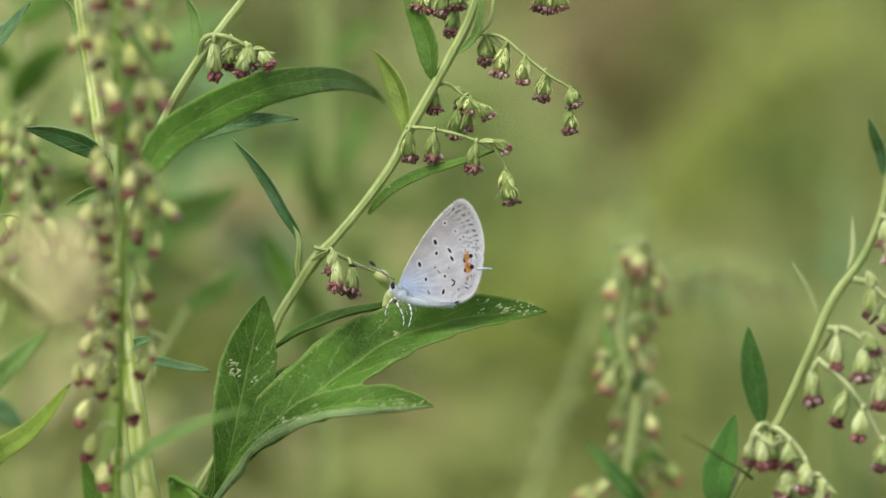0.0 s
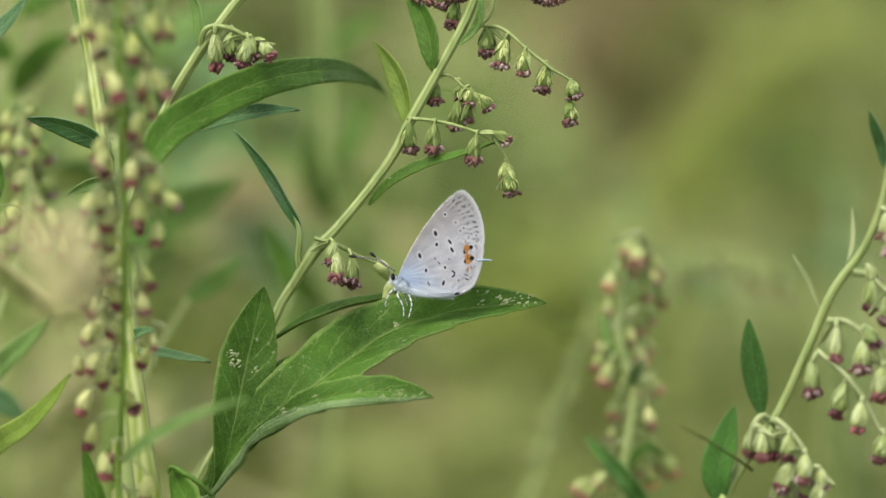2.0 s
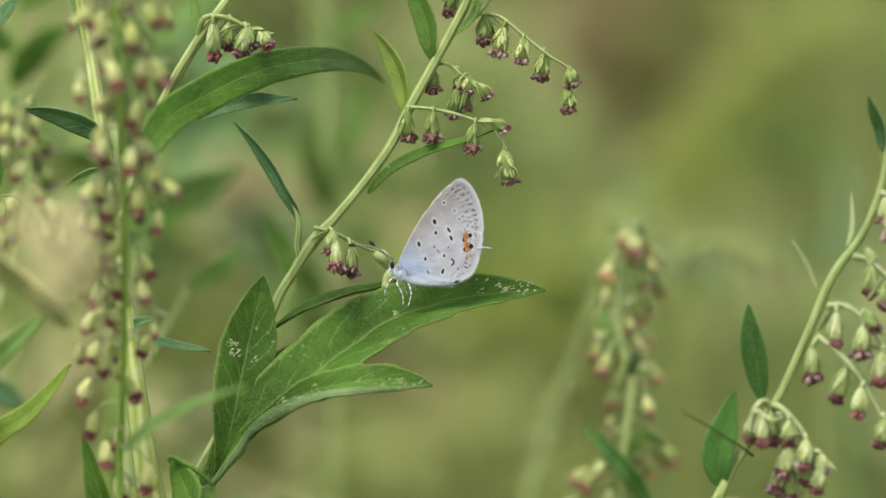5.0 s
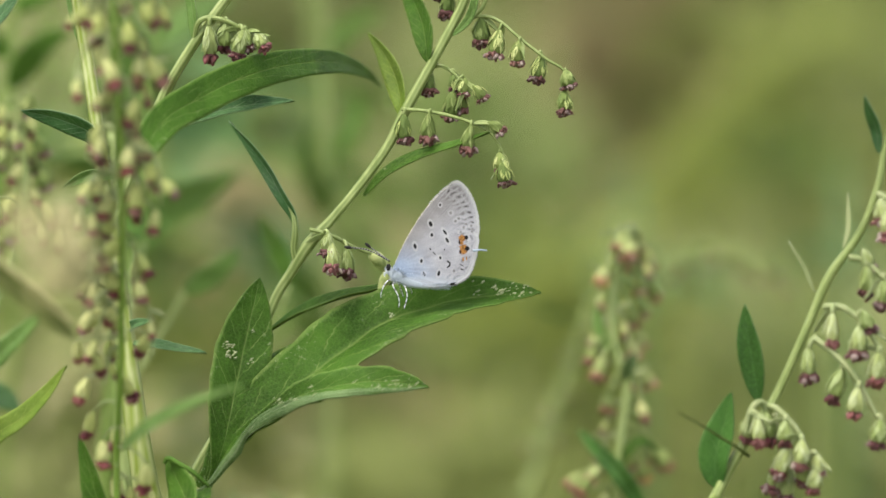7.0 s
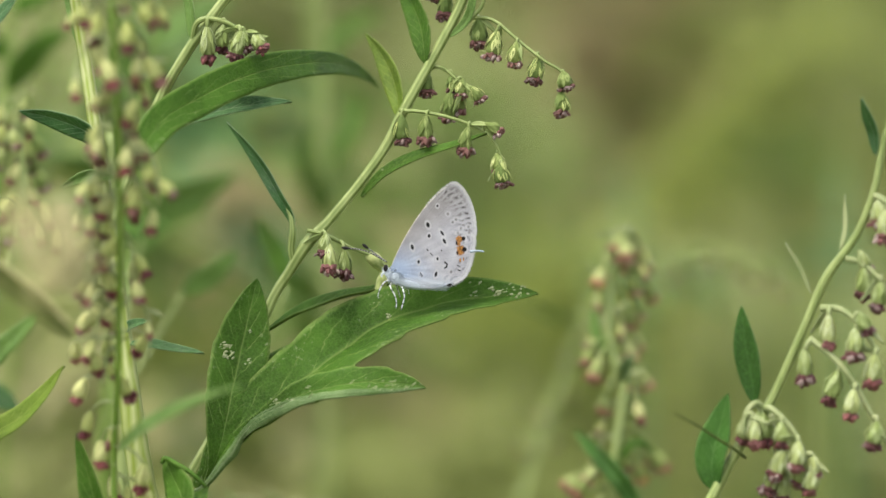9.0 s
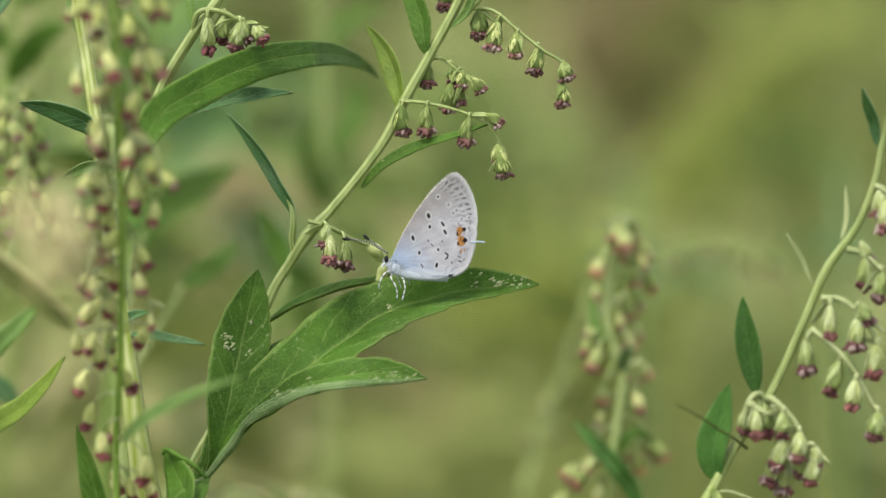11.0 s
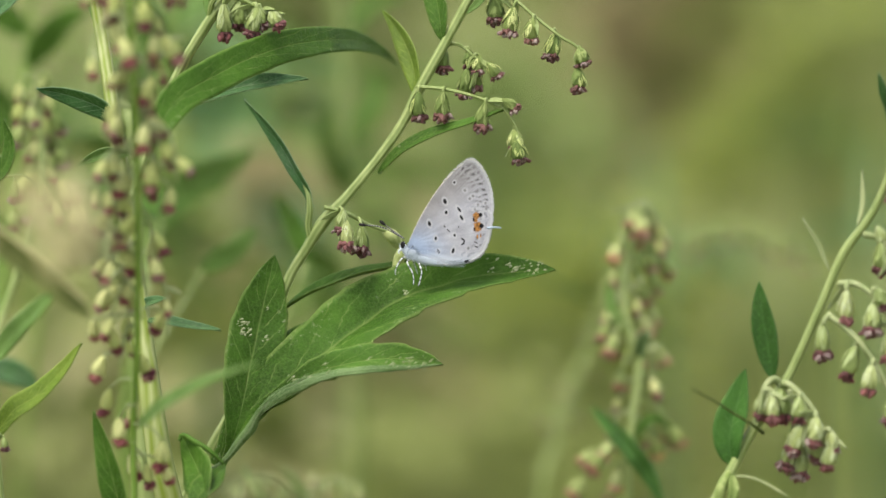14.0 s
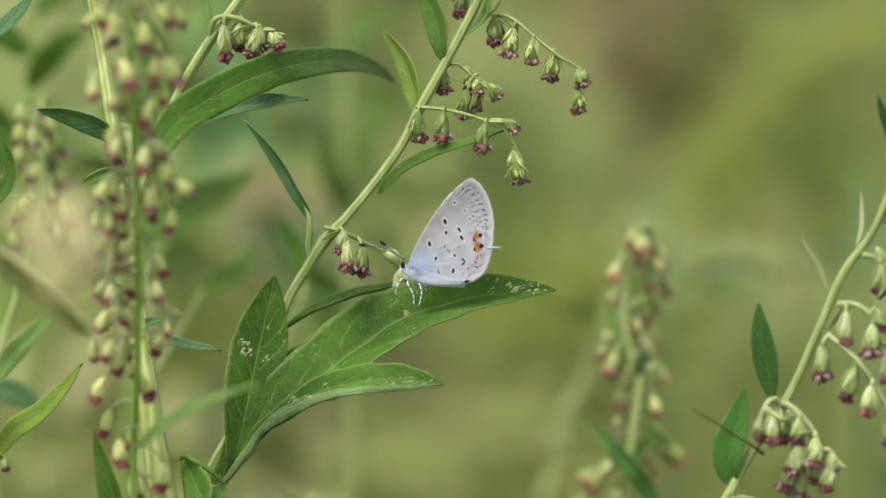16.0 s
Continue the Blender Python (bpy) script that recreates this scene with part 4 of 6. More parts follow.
# ---------------------------------------------------------------- flower spikes
def spike(foot_lean, axis, tips, label, r, size, seed, mats=None, kinds=None, side=0.6, fat=1.0, stalks=None, sway_out=0.5):
    """An upright stem hung with flower heads on short stalks."""
    foot = rooted(axis[-1], foot_lean)
    plant = thing("mugwort_plant", foot, label, "plant", "mugwort plants")
    line = [*axis, ((axis[-1][0] * 2 + foot[0]) / 3, (axis[-1][1] * 2 + foot[1]) / 3, axis[-1][2] * 0.6), foot]
    part("stem", Geo().tube(line, [r * 0.6] + [r] * (len(axis) - 1) + [r * 1.6, r * 2.0], None, 9, 60), mats or STEM, plant)
    pts = spline(axis, 80)
    rnd = random.Random(seed)
    for k, tip in enumerate(tips):
        tip = Vector(tip)
        ln = size * rnd.uniform(0.85, 1.15)
        near = min(pts, key=lambda p: (p - tip - Vector((0, 0, ln * 1.7))).length)
        way = (near - tip).normalized() * side + Vector((rnd.uniform(-1, 1) * sway_out, rnd.uniform(-0.4, 0.4), 1))
        base = tip + way.normalized() * ln
        st = part("flower_stalk", Geo().tube([near, near.lerp(base, 0.55) + Vector((0, 0, ln * 0.18)), base], r * 0.45, r * 0.35, 6, 6), stalks or mats or STEM, plant)
        hang_head(st, base, tip, rnd.uniform(0.92, 1.15) * fat, kinds, seed * 97 + k)
    return plant


def branchlets(plant, axis, seed, count, kinds, size, reach=0.0042):
    """Side branchlets, crowded towards the top, each with a few heads at uneven steps."""
    rnd = random.Random(seed)
    line = spline(axis, 60)
    for k in range(count):
        p = line[int(rnd.choice((rnd.uniform(0, 28), rnd.uniform(0, 52))))]
        out = Vector((rnd.choice((-1, 1)) * rnd.uniform(0.25, 1.0), rnd.uniform(-0.3, 1.0), 0)).normalized()
        far = rnd.uniform(0.35, 1.0) * reach
        way = [p, p + out * far * 0.45 + Vector((0, 0, rnd.uniform(0.0004, 0.0016))), p + out * far + Vector((0, 0, rnd.uniform(-0.0022, 0.0004))), p + out * far * 1.15 + Vector((0, 0, -rnd.uniform(0.0024, 0.0055)))]
        twig = Geo().tube(way, 0.00020, 0.00014, 6, 12)
        twig.fuzz(way, 0.00018, 80, seed=k)
        runs = spline(way, 20)
        jobs = []
        for _ in range(rnd.choice((1, 1, 2, 2, 3))):
            q = runs[rnd.randrange(9, 21)]
            ln = rnd.uniform(0.8, 1.25) * size
            d = (Vector((out.x * rnd.uniform(-0.3, 0.7) + rnd.uniform(-0.3, 0.3), rnd.uniform(-0.5, 0.3), -1))).normalized()
            twig.tube([q, q + d * 0.0005], 0.00016, 0.00014, 6, 3)
            jobs.append((q + d * 0.0004, q + d * (0.0004 + ln)))
        for _ in range(2):
            q, d = rnd.choice(runs[4:]), Vector((rnd.uniform(-1, 1), rnd.uniform(-0.6, 0.6), rnd.uniform(-0.5, 0.9))).normalized()
            twig.blade([q, q + d * 0.0008, q + d * rnd.uniform(0.0014, 0.0026) - Vector((0, 0, 0.0003))], rnd.uniform(0.0003, 0.0006), face=60, n=6, cols=4, fold=0.3, seed=k)
        st = part("flower_stalk", twig, STEM_GREY, plant)
        for b, e in jobs:
            hang_head(st, b, e, rnd.uniform(0.8, 1.05), rnd.choice(kinds), rnd.randrange(999))


def build_front_spike():
    tips = [(-0.03144, 0.41549, 0.74298), (-0.03446, 0.41506, 0.73988), (-0.03087, 0.41243, 0.73914), (-0.03367, 0.41593, 0.73676), (-0.03230, 0.41323, 0.73548), (-0.03010, 0.41453, 0.73612), (-0.02759, 0.41447, 0.73568), (-0.03389, 0.41812, 0.73291), (-0.03126, 0.41520, 0.73155), (-0.03490, 0.41884, 0.72873), (-0.03400, 0.41735, 0.72744),
            (-0.03137, 0.41603, 0.72670), (-0.03410, 0.41944, 0.72363), (-0.03079, 0.41666, 0.72252), (-0.02831, 0.41697, 0.72476), (-0.02902, 0.41768, 0.72044), (-0.03392, 0.42019, 0.71962), (-0.03631, 0.42132, 0.71762), (-0.03420, 0.41985, 0.71726), (-0.03087, 0.42221, 0.71465), (-0.03305, 0.42205, 0.71346), (-0.03636, 0.42417, 0.70986)]
    tips += [(-0.03417, 0.42420, 0.71008), (-0.03722, 0.42635, 0.70597), (-0.03490, 0.42467, 0.70485), (-0.03386, 0.42636, 0.70608), (-0.03114, 0.42645, 0.70672), (-0.03744, 0.42821, 0.70127), (-0.03169, 0.42709, 0.70195), (-0.03672, 0.42892, 0.69769), (-0.03398, 0.42877, 0.69665), (-0.03503, 0.42848, 0.69457), (-0.03408, 0.41462, 0.74540), (-0.03064, 0.41337, 0.74584), (-0.03342, 0.42974, 0.69058), (-0.03207, 0.42964, 0.68988), (-0.02995, 0.43067, 0.69003), (-0.03084, 0.42893, 0.69204)]
    axis = [(-0.03264, 0.41394, 0.74991), (-0.03230, 0.41400, 0.74099), (-0.03205, 0.41642, 0.72948), (-0.03221, 0.41990, 0.71760), (-0.03288, 0.42472, 0.70520), (-0.03368, 0.42835, 0.69364)]
    plant = spike((0.02, -0.01), axis, tips, "flowering mugwort spike with many small maroon-tipped heads", 0.00034, 0.00288, 41, mats=STEM_DARK, kinds=HEADS_SLIM, fat=0.92, stalks=STEM_GREY, sway_out=0.75)
    branchlets(plant, axis, 23, 32, (HEADS_SLIM, HEADS_SLIM, HEADS_CREAM), 0.00215)
    leaf(plant, [(-0.03258, 0.41909, 0.69818), (-0.02939, 0.40995, 0.70213), (-0.02498, 0.40395, 0.70539), (-0.02124, 0.40098, 0.70727), (-0.01889, 0.40106, 0.70787)], 0.00148, LEAF_PALE, face=55, fold=0.25, peak=0.4, seed=27, stalk=0.1)
    return plant


def build_right_plant():
    foot = rooted((0.02774, 0.43588, 0.69115), (-0.06, 0.01))
    plant = thing("mugwort_plant", foot, "leaning mugwort with clusters of nodding maroon-tipped flower heads", "plant", "mugwort plants")
    line = [foot, (foot[0] + 0.01, foot[1], 0.35), (0.02565, 0.43455, 0.68172), (0.03012, 0.43601, 0.69209), (0.03309, 0.43671, 0.69705), (0.03536, 0.43716, 0.70029), (0.03874, 0.43742, 0.70790), (0.04104, 0.43738, 0.71332), (0.04416, 0.43721, 0.71790), (0.04598, 0.43709, 0.72281), (0.04704, 0.43783, 0.72807), (0.05058, 0.43915, 0.73744)]
    part("stem", Geo().tube(line, [0.00123, 0.00090, 0.00066, 0.00060, 0.00053, 0.00049, 0.00045, 0.00050, 0.00042, 0.00039, 0.00036, 0.00032], None, 10, 88).fuzz(line[3:], 0.00043, 1200, seed=4), STEM, plant)
    leaf(plant, [(0.03363, 0.43710, 0.69988), (0.03309, 0.43762, 0.70353), (0.03250, 0.43811, 0.70707), (0.03220, 0.43855, 0.71019)], 0.00271, LEAF_PLAIN, face=68, fold=0.3, peak=0.45, seed=31)
    leaf(plant, [(0.02929, 0.43584, 0.69086), (0.02911, 0.43629, 0.69410), (0.02994, 0.43679, 0.69764), (0.03077, 0.43727, 0.70105)], 0.00358, LEAF_PLAIN, face=62, fold=0.4, peak=0.40, seed=32)
    leaf(plant, [(0.04247, 0.43779, 0.71626), (0.04306, 0.43810, 0.71849), (0.04294, 0.43860, 0.72201)], 0.00056, STEM_GREY, face=60, fold=0.3, seed=33)
    leaf(plant, [(0.03945, 0.43794, 0.71155), (0.03838, 0.43832, 0.71426), (0.03672, 0.43868, 0.71685)], 0.00049, STEM_GREY, face=60, fold=0.3, seed=34)
    leaf(plant, [(0.04609, 0.43759, 0.72632), (0.04586, 0.43792, 0.72866), (0.04507, 0.43738, 0.73062), (0.04440, 0.43684, 0.73246)], 0.00136, LEAF_DARK, face=55, fold=0.3, seed=35)
    part("twig", Geo().tube([(0.03260, 0.43620, 0.69429), (0.03096, 0.43350, 0.69587), (0.02910, 0.43250, 0.69714), (0.02727, 0.43000, 0.69867), (0.02430, 0.42400, 0.70114)], 0.00019, 0.00008, 7, 16), TWIG, plant, "thin brown twig")
    k = dict(size=0.00308, r=0.00040, mats=STEM_GREY, fat=1.26)
    spray(plant, [(0.03441, 0.43605, 0.69957), (0.03515, 0.43506, 0.69973), (0.03736, 0.43425, 0.69757), (0.03866, 0.43389, 0.69498), (0.03996, 0.43366, 0.69333)], [(0.03623, 0.43348, 0.69566), (0.03753, 0.43315, 0.69331), (0.03525, 0.43400, 0.69219), (0.03996, 0.43354, 0.69250), (0.03924, 0.43328, 0.69062), (0.03832, 0.43487, 0.69117)], seed=21, lean=0.3, **k)
    spray(plant, [(0.03441, 0.43605, 0.69957), (0.03349, 0.43514, 0.70027), (0.03249, 0.43449, 0.69924), (0.03206, 0.43417, 0.69700)], [(0.03350, 0.43347, 0.69561), (0.03464, 0.43547, 0.69544), (0.03249, 0.43550, 0.69568)], seed=27, lean=0.3, **k)
    spray(plant, [(0.03534, 0.43695, 0.69881), (0.03557, 0.43670, 0.69704), (0.03592, 0.43637, 0.69467), (0.03616, 0.43612, 0.69289)], [(0.03479, 0.43525, 0.69027), (0.03638, 0.43561, 0.68922), (0.03709, 0.43686, 0.69093)], seed=28, lean=0.3, **k)
    spray(plant, [(0.04045, 0.43693, 0.71015), (0.04239, 0.43612, 0.71016), (0.04438, 0.43510, 0.70865), (0.04621, 0.43471, 0.70584)], [(0.04120, 0.43550, 0.70570), (0.04367, 0.43456, 0.70478), (0.04538, 0.43496, 0.70759), (0.04598, 0.43417, 0.70197)], seed=22, **k)
    spray(plant, [(0.03926, 0.43649, 0.70698), (0.04132, 0.43547, 0.70547), (0.04338, 0.43435, 0.70326), (0.04538, 0.43385, 0.69969), (0.04657, 0.43356, 0.69764)], [(0.03873, 0.43579, 0.70204), (0.04120, 0.43470, 0.70002), (0.04343, 0.43371, 0.69870), (0.04556, 0.43326, 0.69554)], seed=23, **k)
    spray(plant, [(0.04298, 0.43686, 0.71538), (0.04446, 0.43682, 0.71508), (0.04586, 0.43586, 0.71403), (0.04763, 0.43553, 0.71169)], [(0.04446, 0.43626, 0.71110), (0.04598, 0.43528, 0.70993), (0.04535, 0.43665, 0.71391)], seed=24, **k)
    spray(plant, [(0.04586, 0.43701, 0.72222), (0.04754, 0.43605, 0.72116), (0.04931, 0.43573, 0.71882)], [(0.04695, 0.43548, 0.71707), (0.04633, 0.43652, 0.71871), (0.04813, 0.43523, 0.71532)], seed=25, **k)
    part("stalk", Geo().tube([(0.02912, 0.43458, 0.68908), (0.02988, 0.43372, 0.69015), (0.03217, 0.43266, 0.68980), (0.03481, 0.43146, 0.68845)], 0.00016, 0.00012, 6, 14), STEM_GREY, plant)
    bud = Geo().tube([(0.02889, 0.43476, 0.69038), (0.02809, 0.43356, 0.68904), (0.02761, 0.43329, 0.68710)], 0.00031, 0.00043, 9, 12, mid=0.00062)
    bud.blade([(0.02917, 0.43374, 0.69033), (0.02920, 0.43251, 0.68875), (0.02860, 0.43218, 0.68640)], 0.00123, n=10, cols=4, fold=0.4)
    part("bud", bud, CALYX, plant, "pale downy bud at the stem")
    return plant


def build_back_spike():
    axis = [(0.02361, 0.50714, 0.70961), (0.02287, 0.50671, 0.70654), (0.02205, 0.50613, 0.70246), (0.02161, 0.50448, 0.69786), (0.02226, 0.50297, 0.69430), (0.02330, 0.50254, 0.69126), (0.02279, 0.50098, 0.68738), (0.02201, 0.49915, 0.68149), (0.02181, 0.49882, 0.67919)]
    tips = [(0.02250, 0.50481, 0.70737), (0.02489, 0.50871, 0.70640), (0.02337, 0.50266, 0.70645), (0.01997, 0.50226, 0.70361), (0.02665, 0.51046, 0.70447), (0.02749, 0.50992, 0.70064), (0.02524, 0.50802, 0.70148), (0.02570, 0.50961, 0.69844), (0.02557, 0.50907, 0.69460), (0.02422, 0.50744, 0.69739), (0.01938, 0.49867, 0.69248), (0.01850, 0.50091, 0.69402), (0.02659, 0.50644, 0.69030), (0.02090, 0.50008, 0.68809),
            (0.02829, 0.50306, 0.68059), (0.02744, 0.50516, 0.68115), (0.02555, 0.50287, 0.67922), (0.02408, 0.50111, 0.68110), (0.02482, 0.50494, 0.69397)]
    tips += [(0.01617, 0.49881, 0.67908), (0.01847, 0.49697, 0.68038), (0.01708, 0.49474, 0.67887), (0.02027, 0.49839, 0.67609), (0.01480, 0.49830, 0.67543), (0.01934, 0.50021, 0.67469)]
    plant = spike((0.01, 0.02), axis, tips, "young mugwort spike with budding ochre and pink heads", 0.00056, 0.00270, 51, kinds=HEADS_OCHRE, side=2.2, fat=1.15, mats=STEM)
    branchlets(plant, axis, 52, 14, (HEADS_OCHRE, HEADS_CREAM), 0.0021, 0.0026)
    leaf(plant, [(0.02575, 0.49230, 0.67587), (0.02407, 0.49379, 0.67930), (0.02157, 0.49526, 0.68255), (0.01741, 0.50378, 0.68570)], 0.00247, LEAF_PLAIN, face=60, fold=0.3, peak=0.42, seed=41)
    leaf(plant, [(0.02144, 0.50311, 0.69532), (0.02007, 0.50349, 0.69802), (0.01958, 0.50392, 0.70107)], 0.00148, LEAF_PALE, face=70, fold=0.3, seed=42)
    leaf(plant, [(0.02293, 0.50066, 0.69228), (0.02385, 0.49902, 0.69498), (0.02466, 0.49917, 0.69599)], 0.00160, LEAF_RIB, face=70, fold=0.3, seed=43)
    leaf(plant, [(0.02221, 0.49924, 0.68216), (0.02466, 0.49962, 0.68487), (0.02749, 0.50145, 0.68348)], 0.00136, LEAF, face=60, fold=0.3, seed=44)
    return plant


def build_far_spikes():
    axis = [(-0.04993, 0.50020, 0.72645), (-0.04896, 0.49823, 0.71922), (-0.04932, 0.49515, 0.71081), (-0.05381, 0.49125, 0.69652), (-0.05626, 0.48722, 0.68141)]
    tips = [(-0.05027, 0.49963, 0.72244), (-0.04834, 0.50045, 0.72153), (-0.05142, 0.49748, 0.72066), (-0.04905, 0.49907, 0.71844), (-0.04741, 0.50075, 0.71687), (-0.05051, 0.49781, 0.71622), (-0.04878, 0.49850, 0.71443), (-0.04656, 0.49916, 0.71910), (-0.05166, 0.49879, 0.72321), (-0.04901, 0.50075, 0.72367), (-0.05200, 0.49477, 0.70815), (-0.04964, 0.49729, 0.71255), (-0.04748, 0.49743, 0.71355), (-0.05099, 0.49534, 0.71214), (-0.04815, 0.49701, 0.71055), (-0.04998, 0.49491, 0.70915), (-0.04631, 0.49953, 0.71498), (-0.05233, 0.49617, 0.71812), (-0.04546, 0.49710, 0.71122), (-0.04672, 0.49584, 0.70902), (-0.04913, 0.49463, 0.72066), (-0.04479, 0.49663, 0.70789)]
    spike((0.0, 0.03), axis, tips, "slim mugwort spike with rosy heads behind the others", 0.00040, 0.00290, 61, kinds=HEADS_SLIM[:3] + HEADS_GREEN[:3])
    axis = [(-0.06292, 0.71091, 0.72988), (-0.06338, 0.70804, 0.71868), (-0.06448, 0.70364, 0.70578), (-0.06689, 0.69820, 0.68549), (-0.07134, 0.68960, 0.64262)]
    tips = [(-0.06547, 0.70857, 0.72244), (-0.06190, 0.71091, 0.72072), (-0.06713, 0.70548, 0.71891), (-0.06388, 0.70905, 0.71668), (-0.06105, 0.71133, 0.71456), (-0.06618, 0.70483, 0.71421), (-0.06808, 0.70430, 0.71046), (-0.06338, 0.70685, 0.71021), (-0.06476, 0.70391, 0.70765), (-0.06209, 0.70886, 0.70617), (-0.06689, 0.70109, 0.70605), (-0.07092, 0.70469, 0.71328), (-0.07187, 0.70548, 0.71891), (-0.06903, 0.70601, 0.72266), (-0.05999, 0.71113, 0.72223)]
    spike((0.0, 0.03), axis, tips, "slim mugwort spike with greenish heads behind the others", 0.00060, 0.00430, 64, kinds=HEADS_GREEN, side=1.2, mats=STEM_DARK)
    axis = [(0.0343, 0.6117, 0.6914), (0.0384, 0.6119, 0.6930), (0.0438, 0.6119, 0.6934), (0.0488, 0.6116, 0.6914), (0.0538, 0.6111, 0.6885), (0.0571, 0.6097, 0.6778)]
    tips = [(0.0355, 0.6113, 0.6885), (0.0372, 0.6115, 0.6901), (0.0384, 0.6112, 0.6876), (0.0405, 0.6115, 0.6901), (0.0423, 0.6116, 0.6914), (0.0447, 0.6115, 0.6905), (0.0463, 0.6113, 0.6893), (0.0480, 0.6111, 0.6881), (0.0505, 0.6112, 0.6885), (0.0525, 0.6109, 0.6868)]
    spike((0.03, 0.05), axis, tips, "drooping pale weed spike behind the others", 0.00040, 0.00270, 62, kinds=HEADS_GREEN, fat=1.1)
    axis = [(0.02559, 0.62200, 0.68676), (0.02370, 0.62100, 0.68179), (0.02178, 0.61900, 0.67655), (0.01894, 0.61700, 0.66964), (0.01547, 0.61300, 0.66014), (0.01372, 0.61000, 0.65477)]
    tips = [(0.02442, 0.61800, 0.67969), (0.02019, 0.61700, 0.67560), (0.02142, 0.61600, 0.67065), (0.01678, 0.61500, 0.66743), (0.01885, 0.61400, 0.66335), (0.01418, 0.61200, 0.66288)]
    slanting = spike((-0.08, 0.03), axis, tips, "slanting green weed stem behind the others", 0.00055, 0.00260, 63, kinds=HEADS_GREEN, mats=STEM)
    leaf(slanting, [(0.02370, 0.62100, 0.68179), (0.02064, 0.61838, 0.68199), (0.01629, 0.61265, 0.68433), (0.01121, 0.60802, 0.68731)], 0.00120, LEAF_PALE, face=50, fold=0.2, seed=45)


def build_near_stalk():
    axis = [(-0.03054, 0.33453, 0.73166), (-0.03261, 0.33274, 0.73328), (-0.03510, 0.33076, 0.73356), (-0.03734, 0.33044, 0.73134), (-0.03960, 0.33192, 0.71308)]
    tips = [(-0.03287, 0.33019, 0.72957), (-0.03126, 0.33198, 0.72793), (-0.02968, 0.33223, 0.72971), (-0.03099, 0.33446, 0.73121), (-0.03396, 0.33255, 0.73194), (-0.03178, 0.32778, 0.72679), (-0.03072, 0.33575, 0.72596), (-0.02935, 0.33594, 0.72731)]
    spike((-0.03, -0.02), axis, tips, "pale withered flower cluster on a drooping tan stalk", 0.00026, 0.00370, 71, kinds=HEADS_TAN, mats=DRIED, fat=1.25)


def build_left_edge():
    foot = rooted((-0.05114, 0.44388, 0.69063), (-0.03, 0.02))
    plant = thing("mugwort_plant", foot, "mugwort with yellow-green leaves at the clearing's edge", "plant", "mugwort plants")
    line = [foot, (foot[0] + 0.01, foot[1], 0.4), (-0.04800, 0.44270, 0.68200), (-0.04872, 0.44300, 0.68579), (-0.04928, 0.44350, 0.69126), (-0.05170, 0.44440, 0.69800), (-0.05250, 0.44725, 0.70739), (-0.05190, 0.44976, 0.71808), (-0.05280, 0.45162, 0.73134), (-0.05337, 0.45298, 0.74098), (-0.05360, 0.45702, 0.75534)]
    part("stem", Geo().tube(line, [0.00148, 0.00123, 0.00060, 0.00042, 0.00040, 0.00038, 0.00038, 0.00038, 0.00036, 0.00036, 0.00034], None, 10, 60), STEM, plant)
    leaf(plant, [(-0.04953, 0.44360, 0.69155), (-0.04901, 0.44360, 0.69340), (-0.04715, 0.44300, 0.69585), (-0.04470, 0.44300, 0.69750), (-0.04198, 0.44350, 0.70017), (-0.03995, 0.44370, 0.70308)], 0.00262, LEAF_LIME, "yellow-green pointed leaf", face=56, fold=0.3, peak=0.40, seed=51, stalk=0.5)
    leaf(plant, [(-0.05731, 0.50000, 0.69043), (-0.05457, 0.50000, 0.69077), (-0.05186, 0.50000, 0.68986), (-0.04983, 0.50000, 0.68833)], 0.00330, LEAF_DARK, face=70, fold=0.2, peak=0.45, seed=57)
    leaf(plant, [(-0.04838, 0.43146, 0.70282), (-0.04562, 0.42794, 0.70652), (-0.04289, 0.42431, 0.70948), (-0.04009, 0.42071, 0.71257)], 0.00250, LEAF_PALE, face=60, fold=0.2, peak=0.4, seed=52)
    leaf(plant, [(-0.05137, 0.45239, 0.73677), (-0.04872, 0.45059, 0.73840), (-0.04660, 0.45088, 0.74044), (-0.04448, 0.45127, 0.74320)], 0.00210, LEAF_DARK, face=52, fold=0.3, seed=53)
    leaf(plant, [(-0.05190, 0.44976, 0.71808), (-0.04870, 0.45010, 0.72109), (-0.04785, 0.45044, 0.72350), (-0.04858, 0.45086, 0.72652)], 0.00200, LEAF, face=60, fold=0.3, seed=54)
    spray(plant, [(-0.05190, 0.44980, 0.71838), (-0.04900, 0.45006, 0.72000), (-0.04703, 0.44900, 0.72060), (-0.04581, 0.44900, 0.72032), (-0.04490, 0.44900, 0.71925)], [(-0.04439, 0.44900, 0.71775), (-0.04760, 0.44890, 0.71740)], seed=55, size=0.00200, r=0.00014, kinds=HEADS_GREEN)
    spray(plant, [(-0.04928, 0.44350, 0.69126), (-0.04880, 0.44300, 0.69330), (-0.04836, 0.44270, 0.69310)], [(-0.04808, 0.44250, 0.69144)], seed=56, size=0.00180, r=0.00016, kinds=HEADS_RIPE)
    return plant


